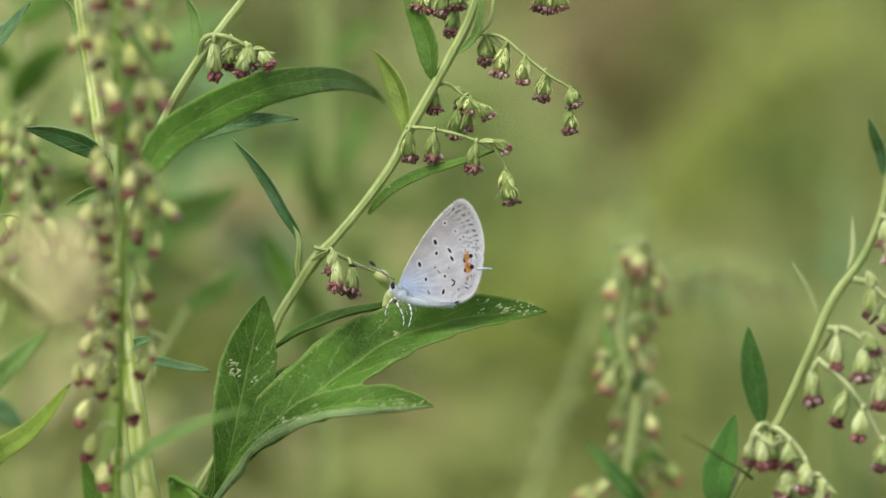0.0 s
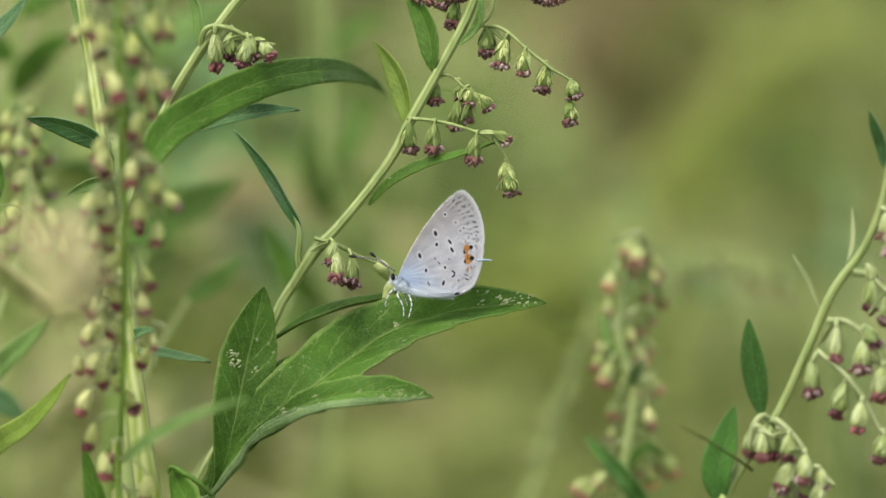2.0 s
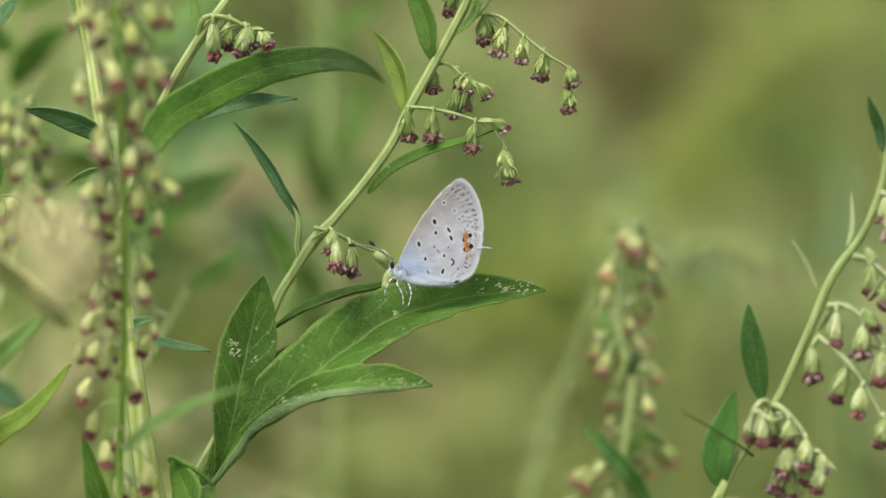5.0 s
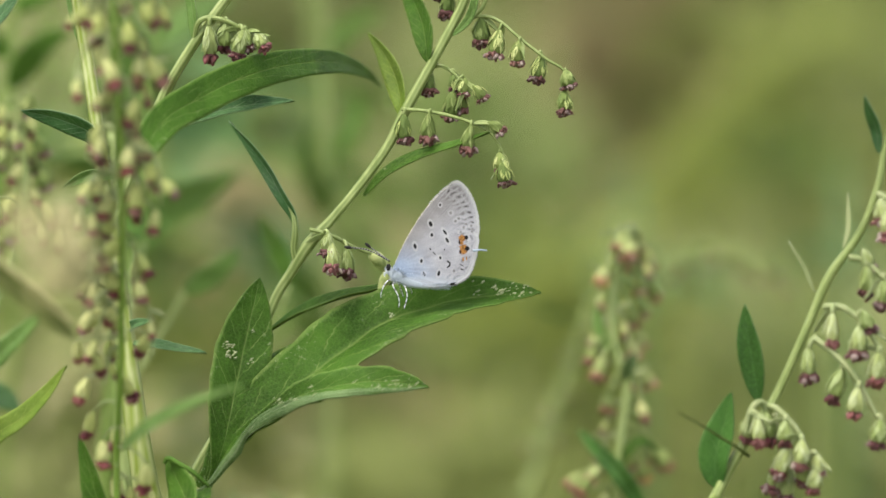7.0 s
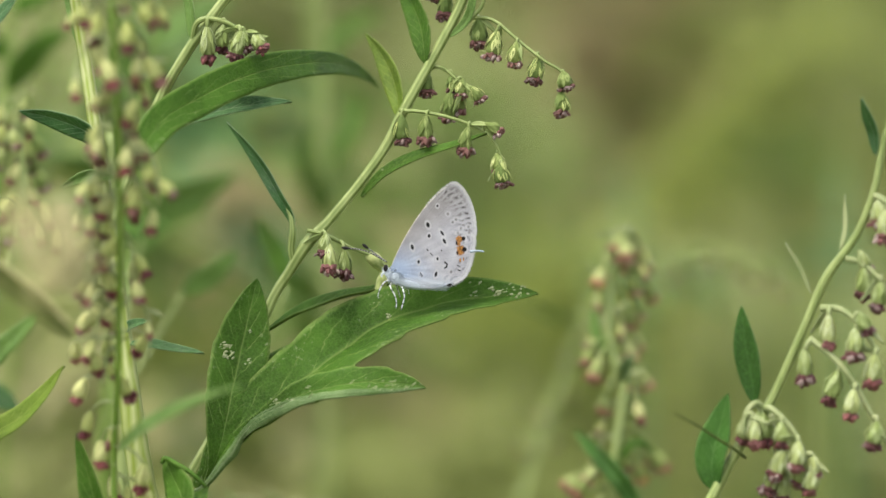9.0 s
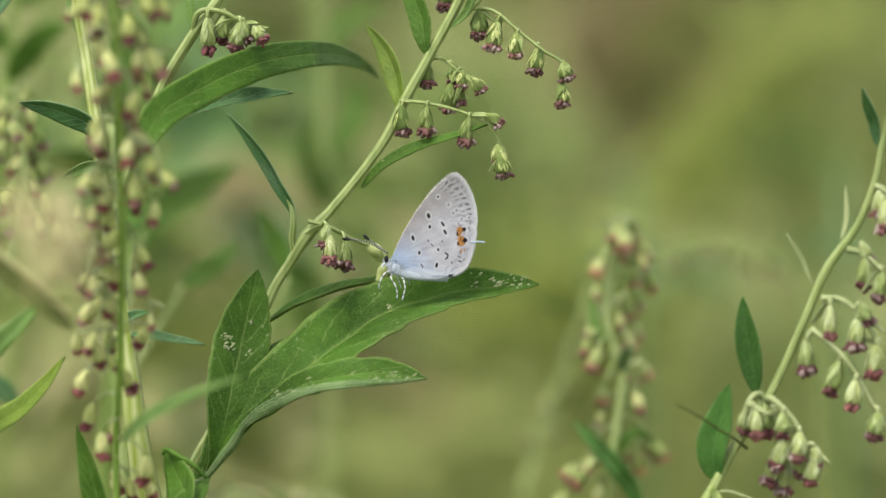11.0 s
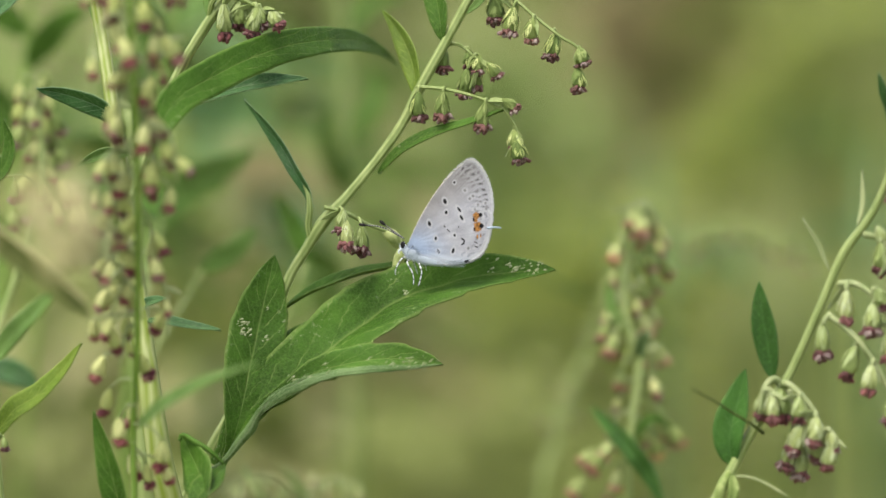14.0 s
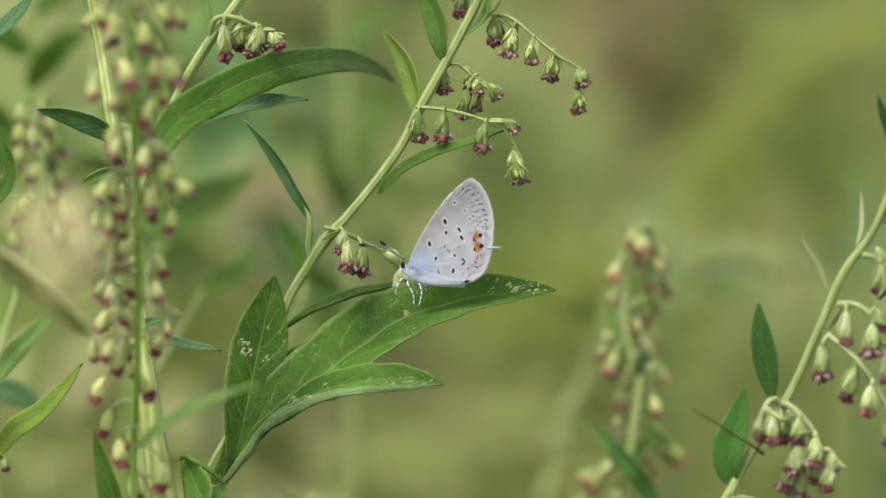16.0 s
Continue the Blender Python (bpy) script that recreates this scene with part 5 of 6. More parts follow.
def build_back_shoot():
    foot = rooted((-0.0160, 0.6383, 0.6515), (0.0, 0.03))
    plant = thing("mugwort_plant", foot, "slender leafy mugwort shoot standing apart behind", "plant", "mugwort plants")
    part("stem", Geo().tube([foot, (foot[0], foot[1], 0.4), (-0.0150, 0.6401, 0.6495), (-0.0153, 0.6430, 0.6844), (-0.0159, 0.6460, 0.7060), (-0.0160, 0.6483, 0.7224), (-0.0169, 0.6514, 0.7449)], [0.00123, 0.00099, 0.00074, 0.00068, 0.00062, 0.00056, 0.00049], None, 9, 40), STEM, plant)
    leaf(plant, [(-0.0155, 0.6442, 0.6931), (-0.0168, 0.6408, 0.6979), (-0.0182, 0.6376, 0.7035), (-0.0175, 0.6364, 0.7093)], 0.00370, LEAF, face=65, fold=0.2, seed=71)
    leaf(plant, [(-0.0155, 0.6451, 0.7000), (-0.0125, 0.6459, 0.7052), (-0.0107, 0.6486, 0.7101), (-0.0117, 0.6512, 0.7142)], 0.00345, LEAF, face=65, fold=0.2, seed=72)
    leaf(plant, [(-0.0159, 0.6476, 0.7172), (-0.0126, 0.6523, 0.7221), (-0.0083, 0.6566, 0.7243), (-0.0057, 0.6585, 0.7233)], 0.00330, LEAF, face=60, fold=0.2, seed=73)
    leaf(plant, [(-0.0155, 0.6413, 0.6724), (-0.0169, 0.6397, 0.6753), (-0.0185, 0.6380, 0.6782), (-0.0211, 0.6365, 0.6819)], 0.00370, LEAF, face=62, fold=0.2, seed=74)
    leaf(plant, [(-0.0155, 0.6422, 0.6793), (-0.0194, 0.6389, 0.6842), (-0.0232, 0.6355, 0.6886), (-0.0263, 0.6323, 0.6951)], 0.00382, LEAF, face=68, fold=0.2, seed=76)
    return plant


def rear_mugwort(top, bottom, leaves, seed, label):
    """A leafy mugwort some way behind, with single leaves along its stem."""
    rnd = random.Random(seed)
    top, bottom = Vector(top), Vector(bottom)
    foot = Vector((bottom.x, bottom.y + 0.02, 0))
    plant = thing("mugwort_plant", foot, label, "plant", "mugwort plants")
    part("stem", Geo().tube([foot, foot.lerp(bottom, 0.6), bottom, bottom.lerp(top, 0.5), top], [0.0024, 0.002, 0.0009, 0.0006, 0.0003], None, 8, 30), STEM_DARK, plant)
    for k in range(leaves):
        p = bottom.lerp(top, 0.42 + 0.58 * (k + rnd.random()) / leaves)
        a = rnd.choice((-1, 1))
        d = Vector((a * rnd.uniform(0.5, 1.0), rnd.uniform(-0.4, 0.4), rnd.uniform(0.1, 0.9))).normalized()
        ln = rnd.uniform(0.008, 0.016)
        leaf(plant, [p, p + d * ln * 0.5 + Vector((0, 0, 0.001)), p + d * ln - Vector((0, 0, 0.0015))], rnd.uniform(0.0025, 0.0045), rnd.choice((LEAF, LEAF, LEAF_PALE)), face=rnd.uniform(50, 100), fold=0.2, n=10, cols=4, seed=k)
    return plant


def build_near_blade():
    """A near blade that the breeze lets sag."""
    foot = rooted((-0.05250, 0.39220, 0.71092), (-0.02, 0.02))
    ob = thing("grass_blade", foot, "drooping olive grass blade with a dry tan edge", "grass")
    g = Geo().tube([foot, (foot[0], foot[1], 0.4), (-0.05304, 0.39324, 0.71832), (-0.04930, 0.39421, 0.72519), (-0.04419, 0.39582, 0.72226)], 0.00099, 0.00043, 7, 30)
    part("stalk", g, STEM_GREY, ob)
    blade = leaf(ob, [(-0.04722, 0.39892, 0.72279), (-0.04333, 0.39947, 0.71954), (-0.03985, 0.40007, 0.71659), (-0.03516, 0.40050, 0.71250)], 0.00230, LEAF_OLIVE, face=74, fold=0.3, peak=0.35, seed=75, stalk=0.7, point=0.6)
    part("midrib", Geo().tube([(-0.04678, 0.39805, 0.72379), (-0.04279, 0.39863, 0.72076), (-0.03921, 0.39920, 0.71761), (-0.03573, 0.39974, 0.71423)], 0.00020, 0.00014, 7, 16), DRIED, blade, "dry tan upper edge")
    return ob


def build_low_shoot():
    foot = rooted((-0.01207, 0.39390, 0.69422), (0.0, 0.02))
    plant = thing("mugwort_plant", foot, "pale downy mugwort shoot with small budding heads", "plant", "mugwort plants")
    part("stem", Geo().tube([foot, (foot[0], foot[1], 0.4), (-0.01420, 0.39125, 0.68975), (-0.01440, 0.39185, 0.69401), (-0.01418, 0.39228, 0.69709)], 0.00123, 0.00031, 9, 40), STEM_GREY, plant)
    k = dict(mats=STEM_GREY, kinds=HEADS_PALE, size=0.00154, r=0.00019)
    spray(plant, [(-0.01435, 0.39185, 0.69401), (-0.01556, 0.39124, 0.69686), (-0.01756, 0.39046, 0.69854), (-0.01967, 0.38950, 0.69884), (-0.02108, 0.38838, 0.69808)], [(-0.02039, 0.38820, 0.69682), (-0.01914, 0.38927, 0.69725), (-0.01789, 0.39020, 0.69664), (-0.01652, 0.39109, 0.69580), (-0.02135, 0.38822, 0.69692)], seed=81, **k)
    spray(plant, [(-0.01429, 0.39200, 0.69507), (-0.01333, 0.39329, 0.69712), (-0.01151, 0.39440, 0.69778), (-0.00957, 0.39430, 0.69713)], [(-0.01360, 0.39039, 0.69800), (-0.01226, 0.39317, 0.69626), (-0.01065, 0.39415, 0.69606), (-0.00925, 0.39409, 0.69563)], seed=82, **k)
    leaf(plant, [(-0.01440, 0.39188, 0.69427), (-0.01725, 0.39400, 0.69496), (-0.01936, 0.39625, 0.69657), (-0.02062, 0.39849, 0.69815)], 0.00074, LEAF_PALE, face=60, fold=0.3, seed=83)
    leaf(plant, [(-0.01418, 0.39203, 0.69534), (-0.01473, 0.39029, 0.69731), (-0.01553, 0.39048, 0.69864), (-0.01670, 0.39061, 0.69960)], 0.00074, LEAF_PALE, face=60, fold=0.3, seed=84)
    return plant


def build_rear_leaves():
    foot = rooted((-0.03757, 0.51066, 0.67719), (0.0, 0.02))
    plant = thing("mugwort_plant", foot, "leafy mugwort shoot behind the others", "plant", "mugwort plants")
    part("stem", Geo().tube([foot, (foot[0], foot[1], 0.35), (-0.03807, 0.51148, 0.66861), (-0.03863, 0.51420, 0.68802), (-0.03897, 0.51437, 0.70356), (-0.03967, 0.51679, 0.72082)], 0.00160, 0.00062, 9, 40), STEM, plant)
    leaf(plant, [(-0.03949, 0.57000, 0.70099), (-0.03596, 0.57000, 0.70488), (-0.03143, 0.56500, 0.70740), (-0.02606, 0.56000, 0.71058)], 0.00480, LEAF_PALE, face=100, fold=0.2, seed=61)
    part("branch", Geo().tube([(-0.03867, 0.51430, 0.69200), (-0.03950, 0.53800, 0.69500), (-0.03949, 0.57000, 0.70099)], 0.00040, 0.00025, 7, 10), STEM, plant)
    leaf(plant, [(-0.01820, 0.52270, 0.70060), (-0.01920, 0.52310, 0.70380), (-0.02060, 0.52350, 0.70660), (-0.02210, 0.52390, 0.70940)], 0.00260, LEAF, face=100, fold=0.2, seed=66)
    leaf(plant, [(-0.03130, 0.52270, 0.69960), (-0.02920, 0.52290, 0.70100), (-0.02700, 0.52300, 0.70240), (-0.02450, 0.52340, 0.70520)], 0.00300, LEAF_PALE, face=110, fold=0.2, seed=67)
    part("branch", Geo().tube([(-0.03863, 0.51420, 0.68802), (-0.03400, 0.52100, 0.69500), (-0.03130, 0.52270, 0.69960)], 0.00040, 0.00025, 7, 10).tube([(-0.03807, 0.51148, 0.66861), (-0.02400, 0.52000, 0.68600), (-0.01820, 0.52270, 0.70060)], 0.00040, 0.00025, 7, 12), STEM, plant)
    leaf(plant, [(-0.03918, 0.51476, 0.70632), (-0.03766, 0.52109, 0.70826), (-0.03936, 0.52554, 0.71123), (-0.04007, 0.52604, 0.71475)], 0.00493, LEAF, face=60, fold=0.2, seed=65)
    return plant


# ---------------------------------------------------------------- the butterfly
def inside(poly, x, y):
    c, j = False, len(poly) - 1
    for i in range(len(poly)):
        (xi, yi), (xj, yj) = poly[i], poly[j]
        if (yi > y) != (yj > y) and x < (xj - xi) * (y - yi) / (yj - yi) + xi:
            c = not c
        j = i
    return c


# places on the wings in millimetres from their root: across, up
FORE = [(0.26, 0.12), (1.55, 2.92), (3.42, 5.92), (5.25, 7.98), (6.25, 8.85), (7.20, 9.42), (8.02, 9.02), (8.75, 8.00), (9.36, 6.55), (9.62, 5.00), (9.60, 3.60), (8.70, 2.27), (6.38, 1.62), (3.60, 0.46), (1.04, -0.28)]
HIND = [(0.30, -0.12), (1.74, 1.39), (4.29, 3.36), (6.96, 4.36), (8.70, 4.31), (9.51, 3.36), (9.35, 1.51), (8.95, 0.10), (8.40, -0.90), (7.60, -1.45), (6.60, -1.86), (5.00, -2.02), (3.00, -1.98), (1.60, -1.55), (0.72, -0.84)]
# black dots: place, half breadth, half length, lean in degrees from upright
DOTS = [((5.42, 6.87), 0.10, 0.13, 0), ((4.38, 4.80), 0.16, 0.26, 20), ((4.50, 3.60), 0.13, 0.18, 0), ((2.67, 2.37), 0.14, 0.26, 15), ((5.93, 3.90), 0.11, 0.29, 35), ((6.18, 3.02), 0.12, 0.28, 30), ((3.36, 0.76), 0.12, 0.18, 0), ((5.42, 1.10), 0.11, 0.16, 15),
        ((6.30, 0.66), 0.08, 0.20, 50), ((6.45, 0.40), 0.08, 0.20, -10), ((6.32, 0.15), 0.08, 0.20, -60), ((5.25, -0.60), 0.13, 0.26, -15), ((8.27, 3.32), 0.19, 0.20, 0), ((8.36, 2.11), 0.22, 0.23, 0), ((7.52, 2.80), 0.09, 0.20, 10), ((7.60, 1.72), 0.08, 0.18, 20),
        ((4.34, 2.05), 0.05, 0.14, 40), ((4.75, 1.60), 0.05, 0.22, 45), ((5.87, 2.00), 0.05, 0.08, 0), ((0.83, -0.13), 0.08, 0.10, 0), ((7.80, -0.17), 0.07, 0.18, 70), ((7.74, 0.30), 0.05, 0.22, 60), ((3.60, -0.50), 0.05, 0.14, 30), ((3.72, -0.80), 0.05, 0.14, -30)]
# orange patches: place, half breadth, half length
ORANGE = [((7.84, 3.22), 0.50, 0.46), ((7.70, 2.72), 0.32, 0.24), ((7.98, 2.22), 0.56, 0.40), ((7.92, 1.78), 0.50, 0.38), ((7.92, 0.92), 0.12, 0.30), ((8.27, 1.06), 0.10, 0.24)]
# faint brown marks with pale rings
RINGS = [(6.57, 6.00), (7.44, 5.39), (8.00, 4.44), (7.10, 5.10), (7.66, 3.92), (8.82, 4.60), (8.92, 3.95), (3.62, -0.64), (6.90, -0.35)]


def bump_at(d, w):
    return max(0.0, 1 - (d / w) ** 2)


def wing_colour(x, y, edge):
    """The underside's scales at a place on the wing; edge: how far in from the fringe."""
    r = math.hypot(x, y)
    pale, dark = Vector((0.50, 0.50, 0.53)), Vector((0.010, 0.009, 0.010))
    grey, blue, warm = Vector((0.39, 0.39, 0.44)), Vector((0.29, 0.375, 0.54)), Vector((0.26, 0.25, 0.26))
    c = grey.lerp(blue, max(0.0, min(0.85, 1.0 - r / 4.6 + max(0, 0.2 - y * 0.15))))
    # the forewing is browner along its front edge, and the hind part paler
    c = c.lerp(warm, 0.9 * min(1.0, max(0.0, (y - 0.85 * x + 1.2) / 3.2)) * min(1.0, r / 3.5))
    c = c.lerp(warm, 0.5 * min(1.0, max(0.0, (y - 4.0) / 4.0)))
    c *= 0.97 + 0.16 * noise.noise((x * 0.9, y * 0.9, 2.0)) + 0.10 * noise.noise((x * 5, y * 5, 3.0)) + 0.10 * noise.noise((x * 14, y * 14, 4.0))
    c = c.lerp(Vector((0.45, 0.48, 0.55)), min(1.0, max(0.0, (-0.7 - y) / 0.9)))
    # veins fan out from the root
    a = math.degrees(math.atan2(y, x))
    v = abs((a / 7.3 + 0.15) % 1 - 0.5)
    if r > 2.4:
        c *= 1 - 0.13 * max(0, 1 - v / 0.06)
        c = c.lerp(pale, 0.12 * max(0, 1 - abs(v - 0.1) / 0.05))
    rag = edge + 0.10 * noise.noise((x * 3.1, y * 3.1, 11.0))
    if x > 4.6 and y > 3.6:
        # streaks and dark wedges between the forewing's veins towards the outer margin
        fan = math.degrees(math.atan2(y - 4.6, x - 2.0))
        beat = math.cos(math.radians((fan - 7.4 + 2.2 * noise.noise((x * 1.3, y * 1.3, 13.0))) / 5.5 * 360)) * (0.8 + 0.5 * noise.noise((x * 1.7, y * 1.7, 14.0))) + 0.3 * noise.noise((x * 4, y * 4, 6.0))
        at = 0.72 + 0.55 * min(1.0, max(0.0, (fan - 7) / 24))
        band = min(1.0, max(0.0, (rag - 0.4) / 0.3)) * min(1.0, max(0.0, (2.5 - rag) / 0.9))
        c *= 1 - 0.44 * max(0.0, beat) * band
        c = c.lerp(pale, 0.30 * max(0.0, -beat) * band)
        c = c.lerp(Vector((0.065, 0.06, 0.06)), 0.9 * max(0.0, beat) ** 0.7 * bump_at(rag - at, 0.20))
        c = c.lerp(pale, 0.55 * max(0.0, beat) * bump_at(rag - at + 0.34, 0.15))
        c = c.lerp(Vector((0.17, 0.155, 0.145)), 0.6 * max(0.0, beat) * bump_at(rag - at - 0.72, 0.18))
        c = c.lerp(pale, 0.5 * max(0.0, beat) * bump_at(rag - at - 0.42, 0.14))
    elif x > 5.5:
        # two broken rows of faint lunules on the hindwing
        gap = max(0.0, min(1.0, (v - 0.10) / 0.16))
        for d, w, q in ((0.62, 0.15, 0.45), (1.25, 0.17, 0.40)):
            c *= 1 - q * gap * bump_at(rag - d - 0.3 * (v - 0.25), w) * (0.6 + 0.8 * noise.noise((x * 2, y * 2, 7.0)))
            c = c.lerp(pale, 0.35 * gap * bump_at(rag - d + 0.27, 0.13))
    for q in RINGS:
        d = math.hypot(x - q[0], y - q[1]) + 0.05 * noise.noise((x * 6, y * 6, 8.0))
        if d < 0.4:
            c = c.lerp(pale, 0.35 * bump_at(d - 0.26, 0.11)).lerp(Vector((0.11, 0.10, 0.09)), 0.7 * bump_at(d, 0.17))
    o = max(min(1, 3.0 * (1 - math.hypot((x - q[0]) / w, (y - q[1]) / h) - 0.30 * noise.noise((x * 4, y * 4, 5.0)))) for q, w, h in ORANGE)
    if o > 0:
        c = c.lerp(Vector((0.38, 0.165, 0.030)) * (0.78 + 0.75 * noise.noise((x * 5, y * 5, 0.0))), o * 0.95)
    for q, w, h, lean in DOTS:
        ca, sa = math.cos(math.radians(lean)), math.sin(math.radians(lean))
        dx, dy = x - q[0], y - q[1]
        across, along = dx * ca + dy * sa, dy * ca - dx * sa
        d = math.hypot(across / w, along / h) + 0.12 * noise.noise((x * 7, y * 7, 9.0))
        if d < 3.0:
            if o <= 0 and w > 0.09:
                c = c.lerp(pale, 0.55 * bump_at((d - 1.75) * w, 0.10))
            c = c.lerp(dark, min(1.0, max(0.0, (1.35 - d) / 0.45)))
    # a broad pale margin with a fine darker line in it
    c = c.lerp(pale, 0.75 * min(1.0, max(0.0, (0.46 - rag) / 0.20)) * (1.0 if x > 4.5 else 0.4))
    c *= 1 - 0.22 * bump_at(rag - 0.28, 0.06) * (x > 4.5)
    return c


def wing_mesh(name, outline, bulge, fringe):
    """A thin wing with its scales' colours, on a fine mesh, in millimetres: x across, y its depth, z up."""
    edge = [(p.x, p.y) for p in spline([(x, y, 0) for x, y in outline + outline[:1]], 150)][:-1]
    ex = np.array(edge)
    outer = ex[(ex[:, 0] > 6.9) & (ex[:, 1] > 3.2)] if fringe == "all" else ex[(ex[:, 0] > 7.4) & (ex[:, 1] < 0.45 * ex[:, 0] - 0.3)]
    step = 0.065
    x0, y0 = ex.min(0) - step
    nx, ny = int((ex[:, 0].max() - x0) / step) + 2, int((ex[:, 1].max() - y0) / step) + 2
    ins = {}
    for i in range(nx):
        for j in range(ny):
            if inside(edge, x0 + i * step, y0 + j * step):
                ins[i, j] = len(ins)
    cells = [(i, j) for (i, j) in ins if (i + 1, j) in ins and (i, j + 1) in ins and (i + 1, j + 1) in ins]
    pts = {k: (x0 + k[0] * step, y0 + k[1] * step) for k in ins}
    # border points slide out onto the outline
    full = set(cells)
    for k in ins:
        i, j = k
        if not {(i, j), (i - 1, j), (i, j - 1), (i - 1, j - 1)} <= full:
            d = np.hypot(*(ex - pts[k]).T)
            n = int(d.argmin())
            if d[n] < step * 1.6 and not (fringe == "lower" and pts[k][1] > 0.45 * pts[k][0] - 0.3):
                pts[k] = (float(ex[n][0]), float(ex[n][1]))
    used = {q for (i, j) in cells for q in ((i, j), (i + 1, j), (i, j + 1), (i + 1, j + 1))}
    ids = {k: n for n, k in enumerate(sorted(used))}
    verts, cols = [], []
    for layer in (0, 1):
        for k in sorted(used):
            x, y = pts[k]
            d = float(np.hypot(*(ex - (x, y)).T).min())
            dm = float(np.hypot(*(outer - (x, y)).T).min())
            r = math.hypot(x, y)
            depth = -bulge * math.sin(min(1.0, r / 10) * math.pi) - 0.008 * math.cos(math.degrees(math.atan2(y, x)) / 9.5 * 6.283) * min(1, r / 4)
            thin = 0.05 * min(1.0, d / 0.3) + 0.008
            verts.append((x, depth + layer * thin, y))
            e = dm + 0.10 * noise.noise((x * 9, y * 9, 1.0))
            cream = Vector((0.56, 0.53, 0.44)) if fringe == "all" and d < 0.09 and y > 0.9 * x else None
            cols += [*(cream or wing_colour(x, y, e)), 1.0]
    m = len(ids)
    faces = []
    for i, j in cells:
        q = (ids[i, j], ids[i + 1, j], ids[i + 1, j + 1], ids[i, j + 1])
        faces.append(q)
        faces.append(tuple(m + a for a in reversed(q)))
    # loose scales stand out along the outer margin
    rnd = random.Random(len(verts))
    for n in range(0, 150):
        p, q = ex[n], ex[(n + 1) % 150]
        if p[0] < 4.2 or fringe == "lower" and p[1] > 0.45 * p[0] - 0.3:
            continue
        for _ in range(3):
            o = p + (q - p) * rnd.random()
            out = np.array([(q - p)[1], -(q - p)[0]])
            out = out / (np.hypot(*out) + 1e-9) * (1 if inside(edge, *(o - out / (np.hypot(*out) + 1e-9) * 0.1)) else -1)
            t = (q - p) / (np.hypot(*(q - p)) + 1e-9)
            e = o + out * rnd.uniform(0.08, 0.22) + t * rnd.uniform(-0.08, 0.08)
            r = math.hypot(*o)
            dep = -bulge * math.sin(min(1.0, r / 10) * math.pi) + rnd.uniform(0, 0.02)
            k = len(verts)
            verts += [(o[0] - t[0] * 0.03, dep, o[1] - t[1] * 0.03), (o[0] + t[0] * 0.03, dep, o[1] + t[1] * 0.03), (e[0], dep + 0.01, e[1])]
            cols += [0.50, 0.50, 0.53, 1.0] * 3
            faces.append((k, k + 1, k + 2))
    me = bpy.data.meshes.new(name)
    me.from_pydata(verts, [], faces)
    me.attributes.new("scales", "FLOAT_COLOR", "POINT").data.foreach_set("color", cols)
    me.materials.append(WING)
    me.polygons.foreach_set("use_smooth", [True] * len(me.polygons))
    me.update()
    return me


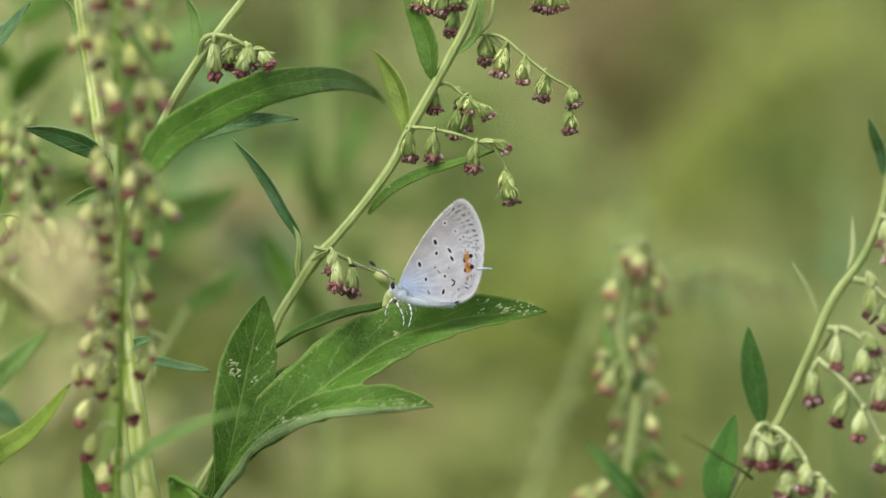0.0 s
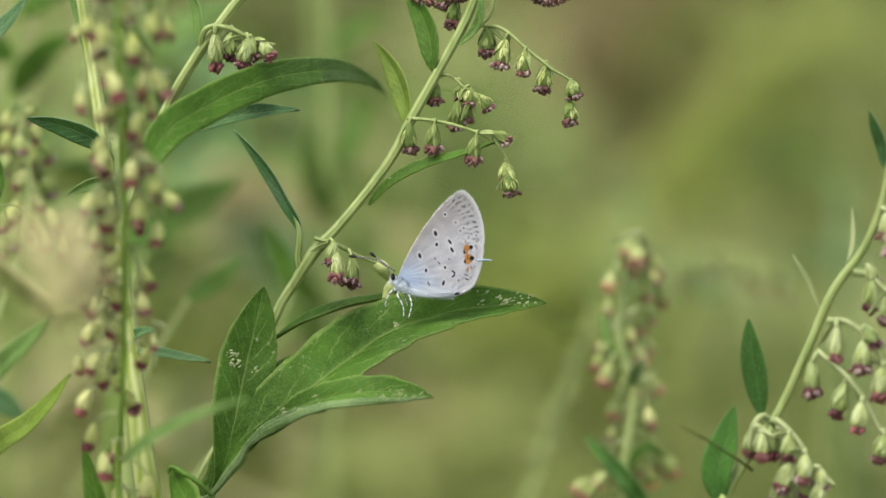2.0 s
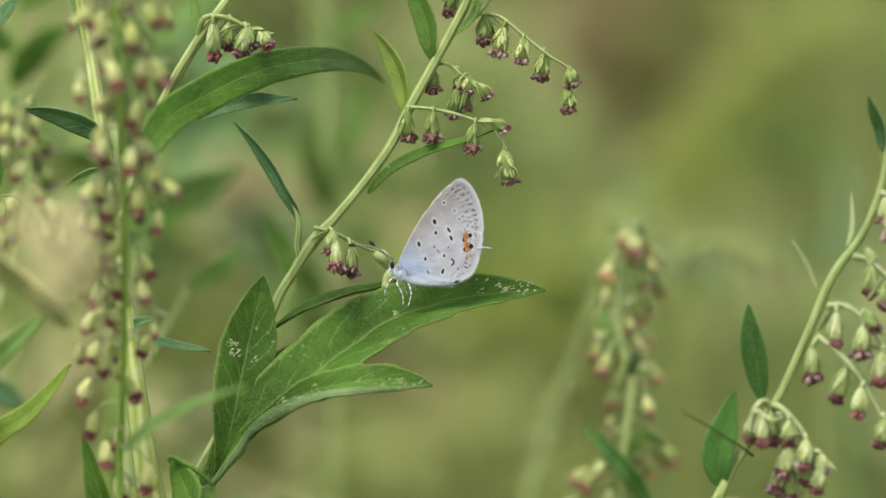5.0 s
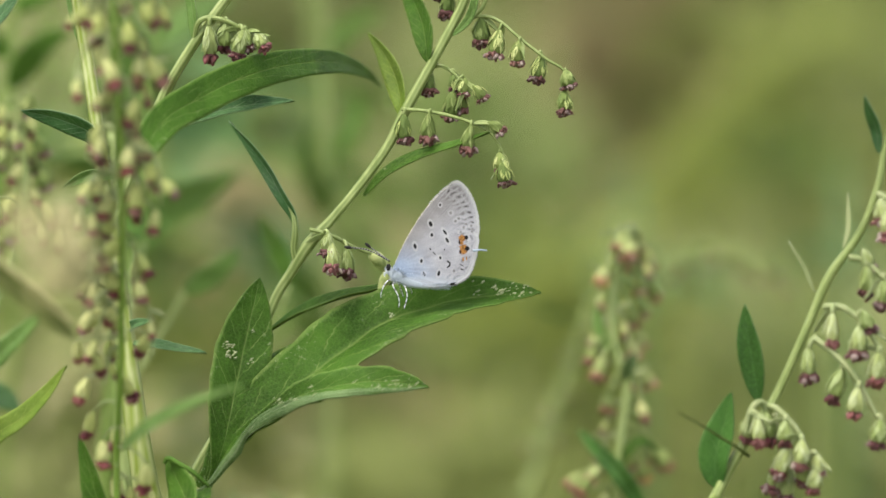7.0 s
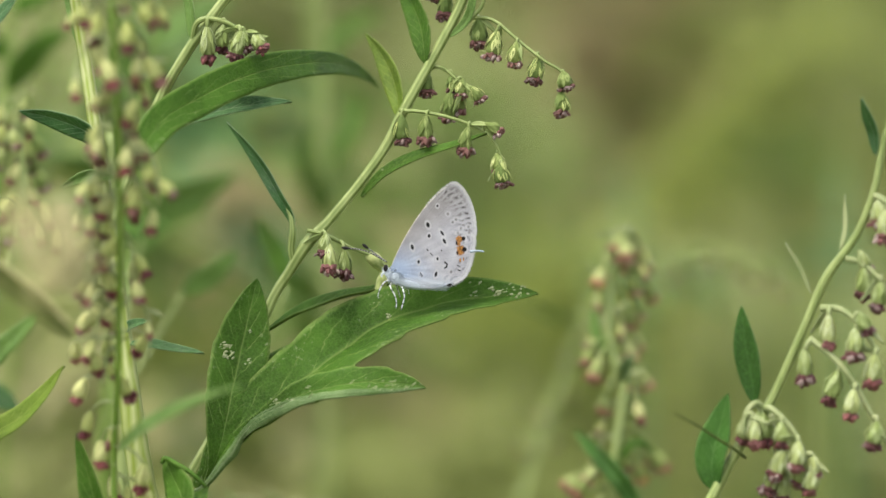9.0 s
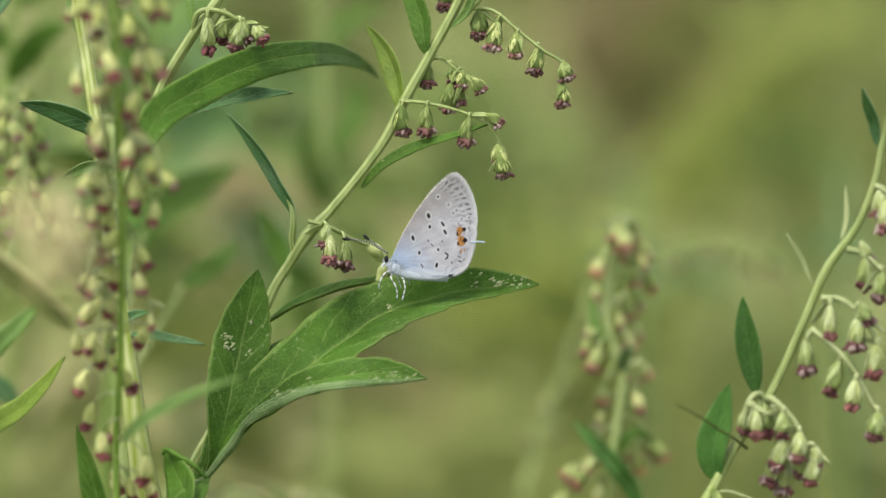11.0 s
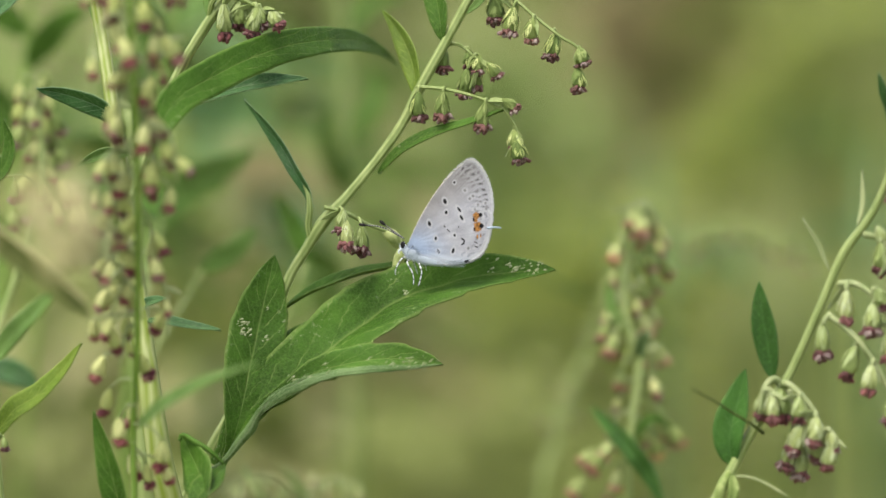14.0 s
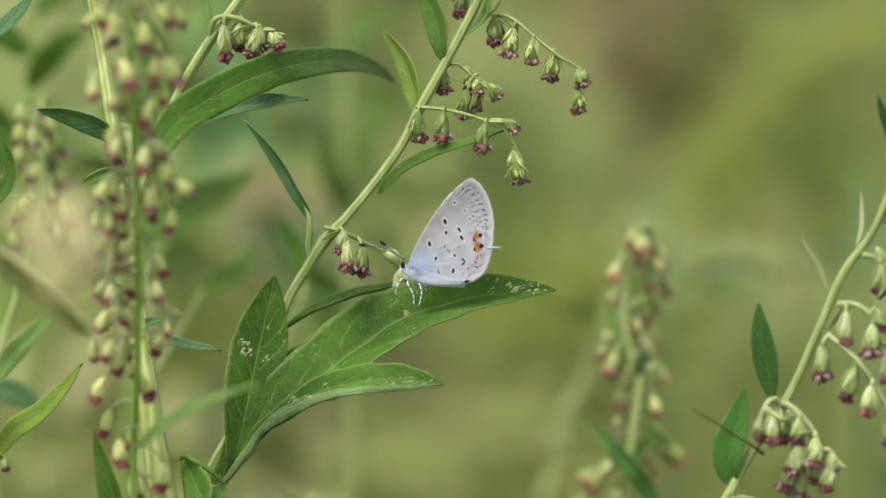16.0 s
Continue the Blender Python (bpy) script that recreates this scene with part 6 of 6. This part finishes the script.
def build_butterfly():
    root = (-0.00522, 0.45347, 0.71217)
    bug = thing("butterfly", root, "small pale blue-grey butterfly with black dots, orange spots and closed wings", "butterfly")
    bug.rotation_euler = (radians(TILT), 0, 0)
    bug.scale = (0.001, 0.001, 0.001)

    def piece(name, data, label="", at=(0, 0, 0), turn=(0, 0, 0)):
        ob = new(name, data)
        ob.parent = bug
        ob.location, ob.rotation_euler = at, [radians(a) for a in turn]
        return tagged(ob, label)

    fore, hind = wing_mesh("forewing", FORE, 0.25, "all"), wing_mesh("hindwing", HIND, 0.28, "lower")
    piece("forewing", fore, "pale grey forewing with black dots", (0, -0.45, 0), (0, 0, 2))
    piece("hindwing", hind, "pale grey hindwing with orange spots", (0, -0.54, 0), (0, 0, 2.2))
    piece("forewing", fore, "pale grey forewing with black dots", (0.05, 0.45, 0.02), (0, -0.6, 4))
    piece("hindwing", hind, "pale grey hindwing with orange spots", (0.08, 0.62, 0.0), (0, 0.8, 5))
    off = Vector((0, 0, 0))
    # the body, head and hair
    g = Geo()
    g.tube([(-0.07, -0.10, -0.37), (0.58, -0.15, -0.84), (1.74, -0.20, -1.44), (3.60, -0.20, -1.81), (5.22, -0.20, -1.86), (6.56, -0.20, -1.86)], 0.42, 0.16, 14, 26, mid=0.54, lumps=0.1)
    g.ball((0.77, -0.25, -0.84), 0.56, (1.25, 0.95, 1.0), None, 0, 8, 12, 0.15)
    rnd = random.Random(8)
    for _ in range(420):
        a, q = rnd.random() * 6.28, rnd.uniform(-1, 0.4)
        d = Vector((math.cos(a), q, math.sin(a))).normalized()
        p = Vector((0.77, -0.25, -0.84)) + Vector((d.x * 0.66, d.y * 0.5, d.z * 0.52))
        g.tube([p, p + d * rnd.uniform(0.15, 0.42) + Vector((rnd.uniform(-0.05, 0.25), 0, -0.08))], 0.022, 0.006, 3, 2, cap=False)
    for _ in range(1100):
        s = rnd.random()
        p = spline([(0.07, -0.10, -0.46), (0.81, -0.15, -0.93), (2.20, -0.20, -1.51), (4.06, -0.20, -1.81), (6.38, -0.20, -1.86)], 20)[int(s * 20)]
        a = rnd.random() * 6.28
        d = Vector((rnd.uniform(-0.3, 0.7), math.cos(a), math.sin(a))).normalized()
        p = p + d * 0.42
        e = p + d * rnd.uniform(0.25, 0.65) * (1.0 if s < 0.35 else 0.35) + Vector((rnd.uniform(0.1, 0.6), 0, 0))
        g.tube([p, e], 0.028, 0.006, 3, 2, cap=False)
    piece("body", g.mesh("body", [BODY]), "furry bluish white body")
    g = Geo().ball((-0.16, 0.00, -0.19), 0.42, (0.95, 1.05, 1.0), None, 0, 8, 12, 0.12)
    g.tube([(-0.35, -0.15, -0.39), (-0.67, -0.20, -0.65), (-0.63, -0.20, -0.93)], 0.16, 0.07, 7, 6)
    for _ in range(60):
        a, q = rnd.uniform(1.2, 4.6), rnd.uniform(-1, 1)
        d = Vector((math.cos(a), q, math.sin(a))).normalized()
        p = Vector((-0.16, 0.00, -0.19)) + d * 0.38
        g.tube([p, p + d * rnd.uniform(0.12, 0.3)], 0.02, 0.006, 3, 2, cap=False)
    piece("head", g.mesh("head", [BODY]), "small white-haired head")
    for y in (-0.36, 0.36):
        g = Geo().ball((0, 0, 0), 0.31, (0.8, 0.5, 1.25), None, 0, 8, 12)
        piece("eye", g.mesh("eye", [DARK]), "black eye", (-0.19, 0.00, 0.09) if y > 0 else (-0.23, -0.50, 0.07))
    for end, bend in (((-4.89, -0.60, 2.30), (-2.44, -0.50, 1.97)), ((-2.67, 1.20, 2.64), (-1.37, 0.70, 1.67))):
        g = Geo().tube([(-0.07, 0.00, 0.74), bend, end], 0.075, 0.08, 7, 22)
        tip, inn = Vector(end), Vector(bend)
        w = (tip - inn).normalized()
        club = Geo().tube([tip - w * 0.7, tip - w * 0.2, tip + w * 0.15], 0.08, 0.06, 8, 8, mid=0.19)
        ant = piece("antenna", g.mesh("antenna", [ANTENNA]), "black antenna ringed with white")
        cb = new("club", club.mesh("club", [DARK]))
        cb.parent = ant
    for pts in ([(0.16, -0.30, -1.21), (-0.39, -0.60, -1.48), (-0.86, -0.80, -2.23), (-1.07, -0.50, -3.02), (-1.00, -0.40, -3.20)],
                [(0.39, -0.30, -1.51), (0.26, -0.90, -1.90), (0.77, -1.10, -2.88), (0.95, -1.00, -3.66), (0.90, -1.00, -4.31)],
                [(1.51, -0.40, -1.86), (1.69, -1.00, -2.37), (1.81, -1.10, -3.02), (1.65, -1.10, -3.76), (1.46, -1.20, -4.45)],
                [(0.81, 0.40, -1.51), (1.04, 1.00, -2.09), (1.28, 1.40, -2.78), (1.37, 1.60, -3.13)],
                [(1.74, 0.40, -1.86), (2.20, 1.20, -2.23), (2.34, 1.60, -2.78)]):
        g = Geo().tube(pts, 0.09, 0.05, 7, 20)
        piece("leg", g.mesh("leg", [LEG_RINGS]), "white leg ringed with grey")
    g = Geo().tube([(8.98, -0.60, 1.86), (9.72, -0.65, 1.95), (10.21, -0.65, 1.93), (10.53, -0.65, 1.86)], 0.14, 0.06, 6, 10)
    for k in range(14):
        p = Vector((9.86, -0.65, 1.93)) + Vector((k * 0.045, 0, 0))
        g.tube([p, p + Vector((0.14, 0, 0.13 * (-1) ** k))], 0.02, 0.008, 3, 2, cap=False)
    piece("tail", g.mesh("tail", [BODY]), "fine white-tipped hindwing tail")
    g = Geo()
    g.ball((6.75, -1.15, -1.72), 0.13, (1.5, 0.8, 0.8), None, 0, 5, 8, 0.8)
    rnd = random.Random(31)
    for _ in range(26):
        p = Vector((6.75 + rnd.uniform(-0.32, 0.28), -1.25 + rnd.uniform(-0.1, 0.1), -1.70 + rnd.uniform(-0.14, 0.12)))
        g.tube([p, p + Vector((rnd.uniform(0.05, 0.40), rnd.uniform(-0.1, 0.1), rnd.uniform(-0.30, 0.10)))], 0.028, 0.008, 3, 2, cap=False)
    piece("inner_tuft", g.mesh("inner_tuft", [DARK]), "dark hair tuft at the hindwing's inner corner")
    return bug


build_main_plant()
build_side_plant()
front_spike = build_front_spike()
right_plant = build_right_plant()
back_spike = build_back_spike()
build_far_spikes()
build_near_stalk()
build_left_edge()
build_low_shoot()
rear_mugwort((-0.05435, 0.56041, 0.74377), (-0.06131, 0.54485, 0.66894), 8, 91, "leafy green mugwort beside the taller stems")
rear_mugwort((-0.03749, 0.58999, 0.73870), (-0.04541, 0.57430, 0.66294), 12, 92, "tall leafy green mugwort standing behind the others")

build_back_shoot()
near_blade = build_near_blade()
build_rear_leaves()
butterfly = build_butterfly()


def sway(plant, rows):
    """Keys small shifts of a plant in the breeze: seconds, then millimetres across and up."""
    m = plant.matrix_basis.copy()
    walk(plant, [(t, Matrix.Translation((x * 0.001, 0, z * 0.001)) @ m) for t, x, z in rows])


def motions():
    """The butterfly sits still on its leaf; plants and a near blade stir in the breeze."""
    m = butterfly.matrix_basis.copy()
    walk(butterfly, [(0.0, m), (16.0, m)])
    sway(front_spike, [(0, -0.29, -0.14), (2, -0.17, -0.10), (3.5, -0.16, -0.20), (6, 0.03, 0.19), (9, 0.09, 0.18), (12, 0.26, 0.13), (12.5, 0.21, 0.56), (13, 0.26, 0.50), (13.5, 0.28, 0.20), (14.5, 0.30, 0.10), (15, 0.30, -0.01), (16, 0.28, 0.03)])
    sway(right_plant, [(0, -0.14, -0.15), (2, -0.08, -0.11), (3.5, -0.09, -0.16), (6, 0.02, 0.09), (9, 0.05, 0.09), (12, 0.12, 0.07), (12.5, 0.13, 0.30), (13, 0.15, 0.36), (13.5, 0.13, 0.12), (14.5, 0.13, 0.07), (15, 0.13, 0.0), (16, 0.12, 0.02)])
    sway(back_spike, [(0, 0.55, 0.15), (2, 0.32, 0.05), (3.5, 0.31, 0.20), (6, -0.05, -0.31), (9, -0.16, -0.29), (12, -0.47, -0.20), (12.5, -0.39, -0.95), (13, -0.48, -0.89), (13.5, -0.51, -0.37), (14.5, -0.54, -0.20), (15, -0.56, 0.05), (16, -0.52, -0.03)])
    # the near blade sags to its right and stays
    m = near_blade.matrix_basis.copy()
    back = Matrix.Translation((-0.0028, 0, 0.0030)) @ m
    walk(near_blade, [(0.0, back), (3.0, back), (4.0, Matrix.Translation((-0.0024, 0, 0.0026)) @ m), (6.0, m), (7.0, m), (16.0, m)])


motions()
